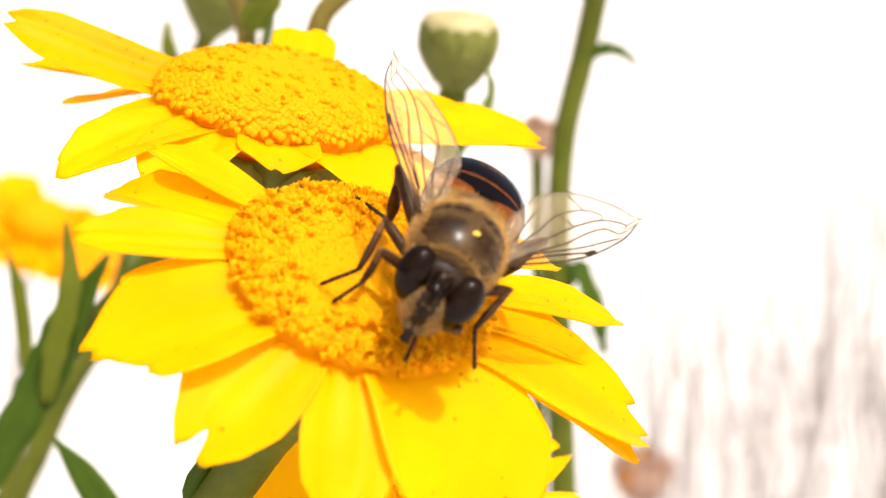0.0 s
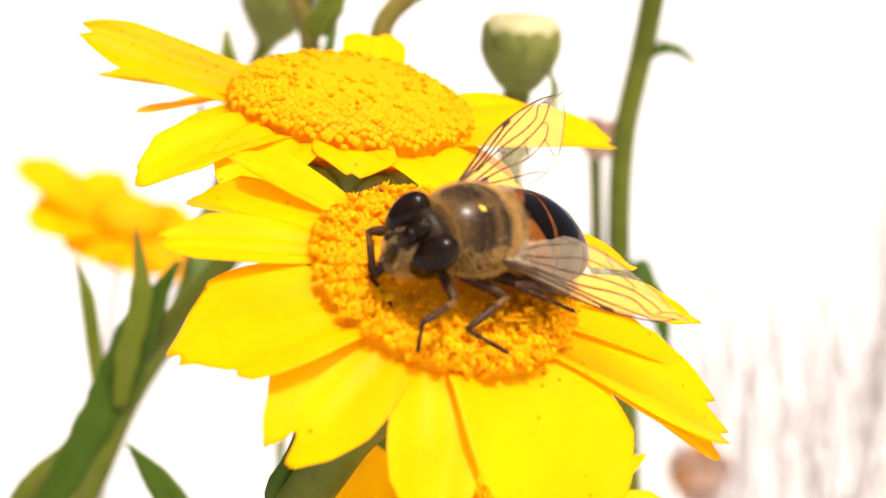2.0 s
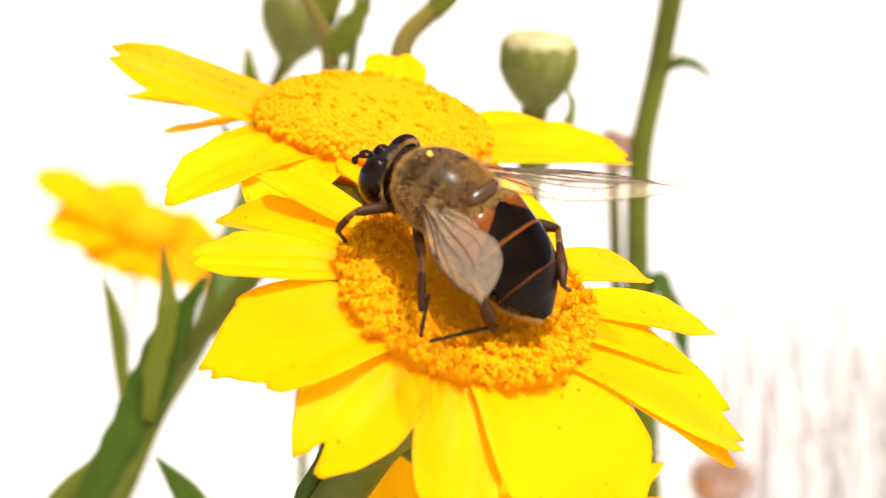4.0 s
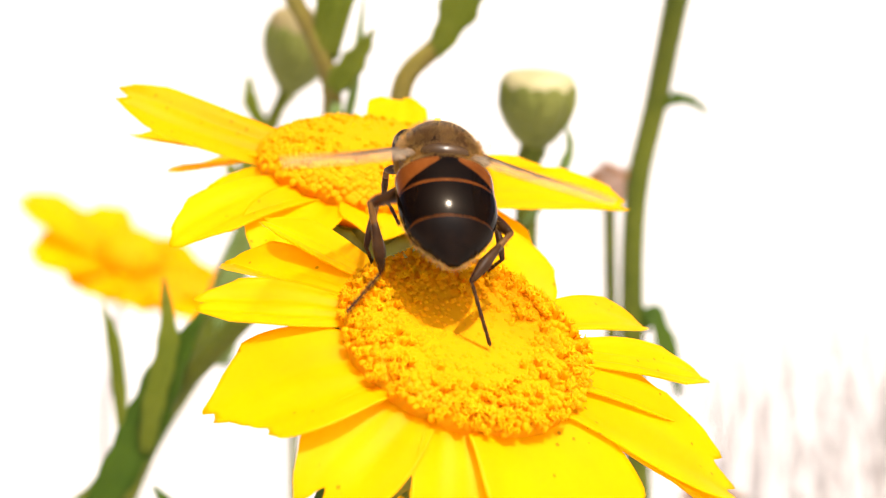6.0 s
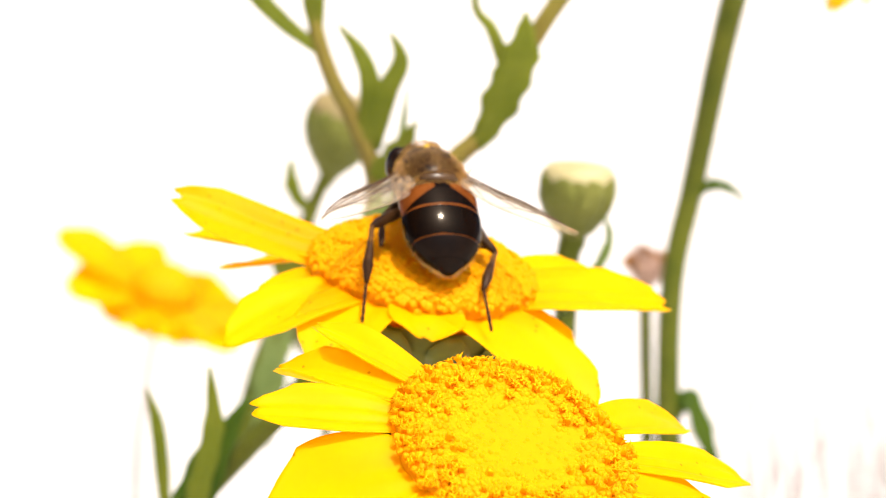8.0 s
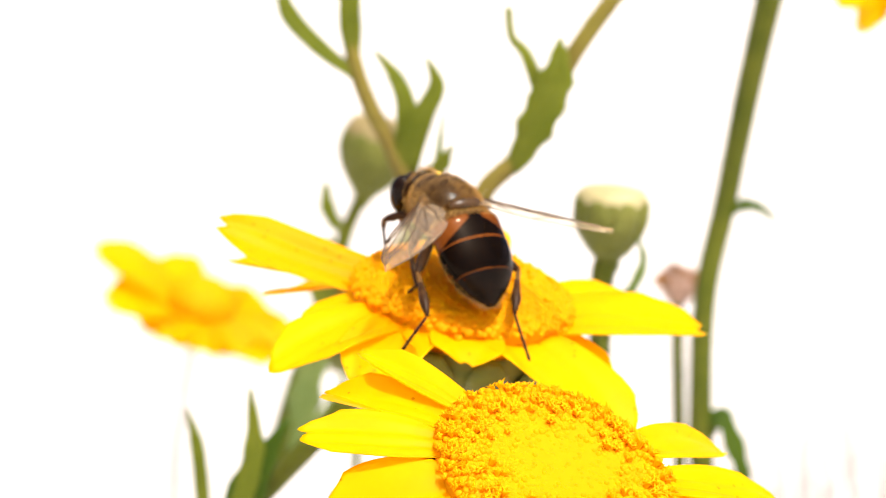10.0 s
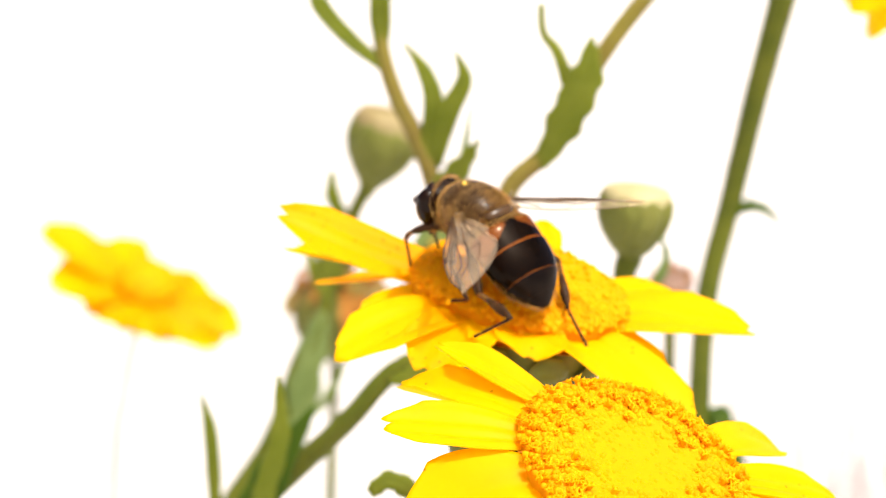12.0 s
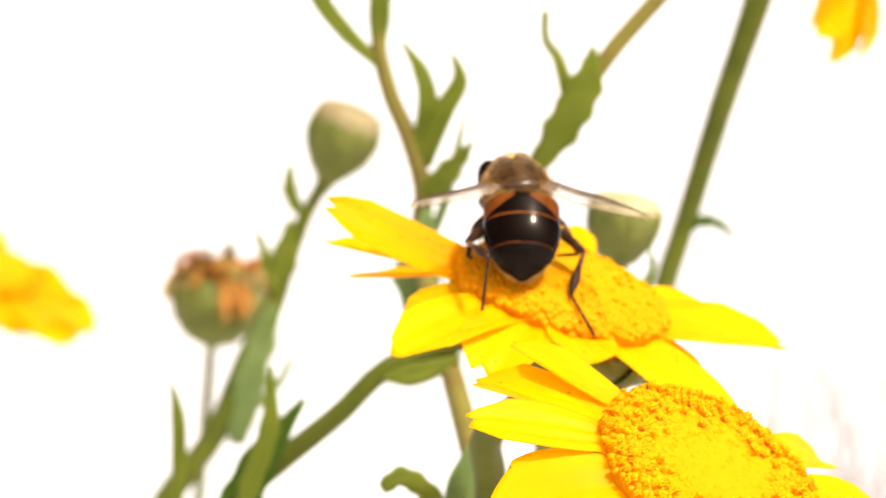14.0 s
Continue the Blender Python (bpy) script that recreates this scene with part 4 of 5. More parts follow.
def hoverfly():
    top = tagged(new("hoverfly"), "brown and black hoverfly with orange marks on a yellow bloom", "insect")
    top.empty_display_size = 0.005
    rnd = random.Random(4)
    # thorax
    b = Build()
    ellipsoid(b, (-0.2, 0, 0.12), (2.85, 2.42, 2.18), None, 22, 34)
    thorax = part("thorax", b.mesh("thorax", THORAX), top, "olive-brown furry thorax")
    b = Build()
    ellipsoid(b, (-2.15, 0, 1.38), (0.75, 1.40, 0.58), Euler((0, radians(28), 0)).to_matrix(), 12, 20)
    part("scutellum", b.mesh("scutellum", SCUTUM), top, "shiny amber scutellum")
    b = Build()
    def on_thorax(r):
        while True:
            a, u = r.uniform(0, 2 * math.pi), r.uniform(-1, 1)
            w = math.sqrt(1 - u * u)
            d = Vector((u, w * math.cos(a), w * math.sin(a)))
            # thin on the back, thick along the sides, the front and the hind rim
            if d.z > 0.30 and abs(d.y) < 0.82 and -0.66 < d.x < 0.78 and r.random() < 0.97:
                continue
            return Vector((-0.2 + 2.76 * d.x, 2.38 * d.y, 0.12 + 2.10 * d.z)), Vector((d.x / 2.72, d.y / 2.4, d.z / 1.95)).normalized()
    fur(b, on_thorax, 10000, 0.32, rnd, 0.3, 0.011)
    def on_back(r):
        while True:
            a, u = r.uniform(0.15, math.pi - 0.15), r.uniform(-0.9, 0.9)
            w = math.sqrt(1 - u * u)
            d = Vector((u, w * math.cos(a), w * math.sin(a)))
            return Vector((-0.2 + 2.80 * d.x, 2.40 * d.y, 0.12 + 2.15 * d.z)), Vector((d.x / 2.8, d.y / 2.4, d.z / 2.0)).normalized()
    fur(b, on_back, 2600, 0.44, rnd, -1.3, 0.0034)
    def on_rear(r):
        p, d = on_back(r)
        while p.x > -0.5:
            p, d = on_back(r)
        return p, d
    fur(b, on_rear, 3500, 0.42, rnd, 0.7, 0.0050)
    def on_rim(r):
        a = r.uniform(-0.15, math.pi + 0.15)
        u = r.uniform(-0.95, -0.62)
        w = math.sqrt(1 - u * u)
        return Vector((-0.2 + 2.8 * u, 2.40 * w * math.cos(a), 0.12 + 2.15 * w * math.sin(a))), Vector((-0.15, w * math.cos(a), w * math.sin(a))).normalized()
    fur(b, on_rim, 9000, 0.44, rnd, 0.25, 0.011)
    tagged(part("fur", b.mesh("fur", FUR, False), thorax, "dense pale tan hairs"), kind="stuff")
    b = Build()
    for k in range(5):
        ellipsoid(b, (0.95 + rnd.gauss(0, 0.10), 0.25 + rnd.gauss(0, 0.12), 2.10), (0.10, 0.09, 0.09), None, 5, 7)
    part("pollen_grains", b.mesh("pollen_grains", POLLEN), thorax, "yellow pollen grains")
    # abdomen in rings
    abdomen = []
    rings = [(-1.85, -2.75), (-2.70, -4.72), (-4.66, -6.88), (-6.82, -8.02), (-7.96, -8.75)]
    looks = [(SHELL_DULL, "dark first abdomen ring with pale hairs"), (ABDOMEN_BASE, "glossy black abdomen ring with orange side patches"), (ABDOMEN_MID, "glossy black abdomen ring with an orange hind edge"),
             (SHELL_DULL, "dull bronze-black abdomen ring"), (SHELL_DULL, "pointed dull bronze-black abdomen tip")]
    for k, (x0, x1) in enumerate(rings):
        b = Build()
        xs = [x0 + (x1 - x0) * i / 28 for i in range(29)]
        pr = [abdomen_profile(x) for x in xs]
        grow = [(0.90 if k == 4 else 1.0) + (0.020 if k else 0.0) * (1 - i / 28) - (0.012 if i == 28 else 0) for i in range(29)]
        section_shell(b, xs, [p[0] * g for p, g in zip(pr, grow)], [p[1] for p in pr], [p[2] * g for p, g in zip(pr, grow)])
        ring = part("abdomen_ring", b.mesh("abdomen_ring", looks[k][0]), top, looks[k][1])
        abdomen.append(ring)
        def on_ring(r, x0=x0, x1=x1):
            x = r.uniform(x1, x0)
            w, zm, hh = abdomen_profile(x)
            a = r.uniform(0, 2 * math.pi)
            if math.sin(a) > 0.1 and x0 < -2:
                a = -a
            nrm = Vector((-0.1, math.cos(a) / w, math.sin(a) / hh)).normalized()
            return Vector((x, w * math.cos(a), zm + hh * math.sin(a))), nrm
        b = Build()
        fur(b, on_ring, 2600 if k == 0 else 420, 0.34 if k == 0 else 0.26, rnd, 0.9, 0.009)
        tagged(part("fur", b.mesh("fur", FUR, False), ring, "short pale hairs"), kind="stuff")
    # head
    b = Build()
    ellipsoid(b, (3.05, 0, -0.55), (0.95, 1.95, 1.80), None, 16, 24)
    head = part("head", b.mesh("head", DARK), top, "dark head")
    for s in (1, -1):
        b = Build()
        ellipsoid(b, (3.28, s * 1.30, -0.22), (0.98, 1.02, 1.55), Euler((radians(s * -14), radians(-10), radians(s * 24))).to_matrix(), 22, 32)
        part("eye", b.mesh("eye", EYE), head, "glossy dark brown compound eye")
    b = Build()
    ellipsoid(b, (3.62, 0, -1.25), (0.98, 1.25, 1.40), Euler((0, radians(14), 0)).to_matrix(), 14, 20)
    ellipsoid(b, (4.15, 0, -2.20), (0.52, 0.66, 0.55), None, 10, 14)
    part("face", b.mesh("face", FACE), head, "tan dusted hairy face")
    b = Build()
    ellipsoid(b, (4.30, 0, -1.45), (0.42, 0.48, 0.90), Euler((0, radians(14), 0)).to_matrix(), 12, 14)
    ellipsoid(b, (4.22, 0, -0.55), (0.36, 0.62, 0.62), Euler((0, radians(14), 0)).to_matrix(), 10, 12)
    ellipsoid(b, (4.40, 0, -2.45), (0.34, 0.36, 0.36), None, 8, 12)
    part("face_stripe", b.mesh("face_stripe", DARK), head, "dark stripe down the middle of the face")
    b = Build()
    ellipsoid(b, (3.75, 0, 0.55), (0.55, 0.55, 0.55), None, 12, 16)
    ellipsoid(b, (4.20, 0, 0.05), (0.46, 0.50, 0.50), None, 12, 16)
    part("brow", b.mesh("brow", EYE), head, "shiny black brow between the eyes")
    b = Build()
    for y in (-0.16, 0.16, 0.0):
        ellipsoid(b, (3.78 + (0.14 if y == 0 else 0), y, 1.06), (0.09, 0.09, 0.08), None, 5, 8)
    part("ocelli", b.mesh("ocelli", SCUTUM), head, "three tiny amber simple eyes")
    b = Build()
    def on_face(r):
        while True:
            a, u = r.uniform(0, 2 * math.pi), r.uniform(0.0, 1)
            w = math.sqrt(1 - u * u)
            d = Vector((u, w * math.cos(a), w * math.sin(a)))
            if abs(d.y) > 0.30 or r.random() < 0.25:
                return Vector((3.62 + 0.97 * d.x, 1.24 * d.y, -1.27 + 1.38 * d.z)), d
    fur(b, on_face, 1300, 0.28, rnd, -0.25, 0.012)
    def on_collar(r):
        a = r.uniform(0, 2 * math.pi)
        return Vector((2.45, 1.85 * math.cos(a), -0.2 + 1.70 * math.sin(a))), Vector((0.3, math.cos(a), math.sin(a)))
    fur(b, on_collar, 800, 0.40, rnd, 0.0, 0.013)
    tagged(part("fur", b.mesh("fur", FUR, False), head, "pale tan face hairs"), kind="stuff")
    for s in (1, -1):
        b = Build()
        tube(b, spline([(4.6, s * 0.22, 0.15), (5.0, s * 0.30, 0.10), (5.25, s * 0.36, -0.10)], 3), (0.10, 0.13), 8)
        ellipsoid(b, (5.30, s * 0.38, -0.28), (0.20, 0.15, 0.27), None, 8, 10)
        tube(b, spline([(5.35, s * 0.40, -0.1), (5.55, s * 0.60, 0.10), (5.65, s * 0.85, 0.15)], 3), (0.02, 0.008), 5)
        part("antenna", b.mesh("antenna", DARK), head, "short dark antenna with a bristle")
    b = Build()
    tube(b, spline([(4.3, 0, -1.8), (4.5, 0, -2.4), (4.6, 0, -3.0)], 4), (0.30, 0.22, 0.30), 10)
    part("proboscis", b.mesh("proboscis", DARK), head, "dark proboscis")
    # wings with small lobes at their roots
    wings = {}
    for s in (1, -1):
        mem, veins, spot = wing_mesh(s)
        w = part("wing", mem, top, "clear wing with brown veins")
        part("vein_net", veins, w, "brown wing veins")
        part("wing_spot", spot, w, "small dark spot on the fore edge")
        wings[s] = w
        b = Build()
        ellipsoid(b, (-1.5, s * 2.25, 0.70), (0.60, 0.38, 0.08), Euler((radians(s * 25), radians(10), radians(s * -35))).to_matrix(), 8, 14)
        part("calypter", b.mesh("calypter", CALYPTER), top, "pale lobe at the wing root")
        b = Build()
        ellipsoid(b, (-0.95, s * 2.45, 1.25), (0.42, 0.02, 0.50), Euler((radians(s * -18), radians(20), radians(s * 40))).to_matrix(), 8, 14)
        part("alula", b.mesh("alula", WING), top, "clear upright lobe of the wing")
    # legs
    legs = []
    sizes = {"fore": (2.6, 2.5, 2.2, (1.7, 1.15, -1.45)), "mid": (3.0, 3.0, 2.5, (0.2, 1.35, -1.75)), "hind": (4.9, 4.2, 4.1, (-1.4, 1.45, -1.55))}
    def hairs(b, length, thick):
        def on(r):
            t, g = r.uniform(0.05, 1.0), r.uniform(0, 6.283)
            return Vector((length * t, thick * math.cos(g), thick * math.sin(g))), Vector((0.5, math.cos(g), math.sin(g)))
        fur(b, on, 60, 0.15, rnd, 0.0, 0.010)
    for s in (1, -1):
        for key, (l1, l2, l3, at) in sizes.items():
            thick = 0.42 if key == "hind" else 0.33
            b = Build()
            tube(b, spline([(0, 0, 0), (l1 * 0.4, 0, 0.10), (l1 * 0.8, 0, 0.06), (l1, 0, 0)], 4), (thick * 0.7, thick, thick * 0.9, thick * 0.55), 10, 0, 0)
            ellipsoid(b, (l1, 0, 0), (0.20, 0.18, 0.18), None, 6, 8, 1)
            hairs(b, l1, thick * 0.8)
            thigh = part("leg", b.mesh("leg", [LEG, AMBER]), top, "dark brown hairy leg with an amber knee")
            b = Build()
            wide = 0.40 if key == "hind" else 0.23
            tube(b, spline([(0, 0, 0), (l2 * 0.1, 0, 0.03), (l2 * 0.3, 0, 0.07)], 3), (0.16, 0.19, 0.21), 8, 0, 1)
            tube(b, spline([(l2 * 0.28, 0, 0.07), (l2 * 0.68, 0, 0.08), (l2, 0, 0)], 3), (0.21, wide, 0.16), 8)
            hairs(b, l2, wide * 0.6)
            shin = part("shin", b.mesh("shin", [LEG, AMBER]), thigh, "dark shin with an amber knee")
            b = Build()
            for k in range(5):
                p, q = Vector((l3 * k / 5, 0, 0)), Vector((l3 * (k + 1.03) / 5, 0, 0))
                tube(b, [p, p.lerp(q, 0.8), q], (0.10, 0.13, 0.09), 7)
            for y in (0.09, -0.09):
                tube(b, [(l3 - 0.1, y * 0.3, 0), (l3 + 0.15, y, -0.05)], (0.04, 0.02), 5)
            hairs(b, l3, 0.09)
            toe = part("foot", b.mesh("foot", LEG), thigh, "thin brown jointed foot")
            legs.append((key, s, (thigh, shin, toe), (l1, l2, l3), Vector((at[0], s * at[1], at[2])) * K))
    head.location = (0.00016, 0, 0)
    for ch in top.children:
        if ch.name.split(".")[0] not in ("wing", "leg"):
            ch.scale = (K, K, K) if ch != head else (K * 0.96, K * 0.96, K * 0.96)
    return top, wings, legs, head, abdomen


fly, fly_wings, fly_legs, fly_head, fly_abdomen = hoverfly()


# ---- what moves ----
FEET = {"fore": (4.2, 4.0), "mid": (0.6, 6.2), "hind": (-9.8, 3.2)}
# where the feet stand, in the space of the body: seconds, x, y, z
FOOTHOLDS = {
    ("hind", 1): [(1, -3.3, 5.7, -2.9), (1.5, -4.9, 5.2, -2.0), (2, -4.8, 6.1, -1.1), (2.5, -5.3, 6.1, -1.1), (3, -6.6, 5.9, -2.5), (3.2, -4.4, 6.2, -4.8), (5.3, -8.6, 4.9, -5.1), (5.5, -9.9, 4.6, -5.3), (5.9, -7.3, 4.5, -4.9), (6.3, -3.7, 4.3, -7.0), (6.5, -1.7, 5.0, -6.3), (7, -4.3, 5.4, -5.2), (7.5, -8.6, 6.9, -4.1), (8, -11.8, 6.5, -4.7), (10.5, -7.6, 6.5, -6.3), (11, -8.3, 6.9, -5.4), (11.5, -7.7, 6.5, -5.6), (12, -7.0, 5.7, -4.5), (12.5, -9.3, 3.9, -5.1), (13, -10.1, 3.3, -5.3), (13.5, -9.9, 5.1, -4.6), (14, -10.2, 4.0, -4.6)],
    ("hind", -1): [(0, -9.0, -6.0, -5.4), (0.5, -8.3, -5.9, -5.0), (5.3, -7.2, -0.7, -5.8), (5.5, -8.3, -0.9, -5.5), (5.9, -9.0, -1.2, -6.1), (6, -8.9, -3.3, -7.6), (6.1, -0.3, -4.9, -12.2), (6.3, -4.3, -3.9, -8.0), (6.5, -5.2, -3.8, -6.5), (7, -9.3, -2.1, -5.4), (7.5, -12.0, -1.6, -4.5), (8, -14.7, -2.1, -4.7), (10.5, -14.0, 0.3, -5.8), (11, -14.7, 0.5, -5.0), (11.5, -14.5, 0.5, -5.3), (12, -14.4, 0.7, -4.8), (12.5, -11.7, -3.7, -6.5), (13, -11.2, -2.1, -6.1), (13.5, -13.4, -3.0, -5.1), (14, -12.5, -4.0, -6.3)],
    ("mid", 1): [(0, 0.7, 4.2, -5.2), (0.5, 0.5, 4.6, -5.3), (1, 2.0, 6.1, -4.4), (1.5, 0.8, 5.0, -3.8), (2, 0.1, 7.1, -2.5), (2.5, -0.3, 7.8, -2.3), (3, -0.6, 4.1, -3.4), (3.2, -3.3, 7.2, -5.4), (5.3, -4.4, 5.4, -4.4), (5.5, -6.3, 5.7, -4.5)],
    ("mid", -1): [(0, 0.4, -5.1, -5.6), (0.5, 0.7, -4.8, -5.4), (1, 3.5, -3.4, -5.9), (1.5, 0.7, -4.0, -4.9), (3, 2.4, -2.0, -4.8)],
    ("fore", 1): [(0, 3.6, 0.6, -5.3), (0.5, 3.2, 1.2, -4.9), (1, 4.7, 2.2, -5.2), (1.5, 3.6, 1.9, -5.0), (2, 3.8, 4.8, -4.0), (2.5, 3.3, 5.5, -3.2), (3, 2.5, 4.8, -5.3), (3.2, 3.5, 2.9, -5.6), (5.5, 5.4, 2.0, -5.2)],
    ("fore", -1): [(0, 1.9, -4.2, -5.5), (0.5, 1.9, -3.6, -5.3), (1, 2.8, 0.5, -5.1), (1.5, 2.6, 0.6, -4.6), (2, 3.3, 1.5, -4.4), (2.5, 4.6, 3.3, -3.9), (3, 2.8, 0.9, -5.3)],
}
# which way knees and ankles bend: seconds, a point near the knee, a point near the ankle
BENDS = {
    ("hind", 1): [(1, -4.9, 4.3, 0.6, -0.7, 4.0, -0.2), (2.5, -5.6, 5.1, 0.5, -7.2, 3.0, -2.8), (5.5, -5.7, 4.1, -0.9, -6.1, 2.7, -4.5), (7.5, -4.7, 4.9, -0.9, -5.5, 4.9, -5.3), (11, -5.2, 4.9, -2.7, -9.1, 6.4, -1.6), (12.5, -5.7, 3.9, -1.9, -9.7, 4.4, -1.0), (14, -5.5, 4.6, -1.5, -9.7, 3.5, -1.0)],
    ("hind", -1): [(0, -4.5, -4.1, -0.4, -6.5, -4.1, -3.5), (5.5, -6.0, -3.9, -1.5, -8.9, -0.7, -1.6), (7.5, -5.4, -4.8, -3.0, -7.8, -1.3, -3.8), (11, -7.0, -3.5, -2.4, -10.1, -0.3, -4.2), (12.5, -5.1, -5.0, -2.9, -7.9, -2.9, -5.2), (14, -5.3, -4.6, -3.0, -8.6, -2.7, -5.0)],
    ("mid", 1): [(0, -1.6, 3.7, -1.3, 0.8, 3.0, -3.1), (1, 0.1, 4.0, -0.4, 2.3, 4.9, -2.3), (2.5, -1.9, 4.1, -0.8, -1.4, 5.7, -3.3), (5.5, -1.8, 3.5, -2.3, -4.5, 4.3, -3.4)],
    ("mid", -1): [(0, -1.4, -3.9, -1.3, 0.6, -3.9, -3.5), (5.5, -1.8, -3.5, -2.3, -4.5, -4.3, -3.4)],
    ("fore", 1): [(0, 4.4, 1.9, -1.4, 3.4, 0.7, -3.2), (1, 3.2, 3.3, -1.7, 3.1, 2.1, -4.0), (2.5, 2.2, 3.7, -1.1, 4.1, 5.2, -1.1), (5.5, 3.9, 2.9, -1.9, 5.2, 3.2, -3.6), (6.5, 3.2, 2.0, -2.6, 4.4, 1.8, -4.4)],
    ("fore", -1): [(0, 2.5, -3.3, -0.7, 2.3, -3.3, -3.4), (1, 3.0, -2.0, -2.6, 3.2, -1.2, -4.2), (3.2, 3.0, -2.0, -2.6, 3.2, -1.2, -4.2), (5.5, 3.9, -2.9, -1.9, 5.2, -3.2, -3.6), (6.5, 3.2, -2.0, -2.6, 4.4, -1.8, -4.4)],
}
FEET_REAR = {"fore": (4.0, 1.4), "mid": (-2.4, 3.4), "hind": (-9.4, 5.2)}


def facing(place, ahead, up):
    x = Vector(ahead).normalized()
    y = Vector(up).cross(x).normalized()
    m = Matrix((x, y, x.cross(y))).transposed().to_4x4()
    m.translation = Vector(place) * MM
    return m


def wing_pose(s, sweep, rise, pitch):
    """The pose of a wing: sweep from straight back, rise above level, pitch about its span, in degrees."""
    a, e = radians(sweep), radians(rise)
    x = Vector((-math.cos(a) * math.cos(e), s * math.sin(a) * math.cos(e), math.sin(e)))
    y = Vector((-math.sin(a), -s * math.cos(a), 0)) * s
    y = (y - x * y.dot(x)).normalized()
    m = Matrix((x, y, x.cross(y))).transposed().to_4x4() @ Matrix.Rotation(radians(pitch) * s, 4, "X")
    m.translation = Vector((-0.35, s * 2.3, 0.55)) * K * MM
    return m


def leg_pose(root, foot, lengths, knee, ankle):
    """Poses of thigh, shin and foot, reaching from root to foot by way of knee and ankle."""
    l1, l2, l3 = lengths
    knee = root + (knee - root).normalized() * l1
    d = foot - knee
    r = min(max(d.length, abs(l2 - l3) + 0.6), (l2 + l3) * 0.985)
    d.normalize()
    bend = ankle - knee
    bend = (bend - d * bend.dot(d)).normalized()
    c = (l2 * l2 + r * r - l3 * l3) / (2 * l2 * r)
    bent = knee + d * l2 * c + bend * l2 * math.sqrt(max(0, 1 - c * c))
    def aim(p, q):
        x = (q - p).normalized()
        y = Vector((0.1, 0.15, 1)).cross(x).normalized()
        m = Matrix((x, y, x.cross(y))).transposed().to_4x4()
        m.translation = p * MM
        return m
    thigh = aim(root, knee)
    back = thigh.inverted()
    return thigh, back @ aim(knee, bent), back @ aim(bent, knee + d * r)


def between(rows, t):
    """The points of a table of bends at a time."""
    for a, b in zip(rows, rows[1:]):
        if a[0] <= t <= b[0]:
            f = (t - a[0]) / (b[0] - a[0])
            row = [u + (v - u) * f for u, v in zip(a, b)]
            break
    else:
        row = rows[0] if t < rows[0][0] else rows[-1]
    return Vector(row[1:4]), Vector(row[4:7])


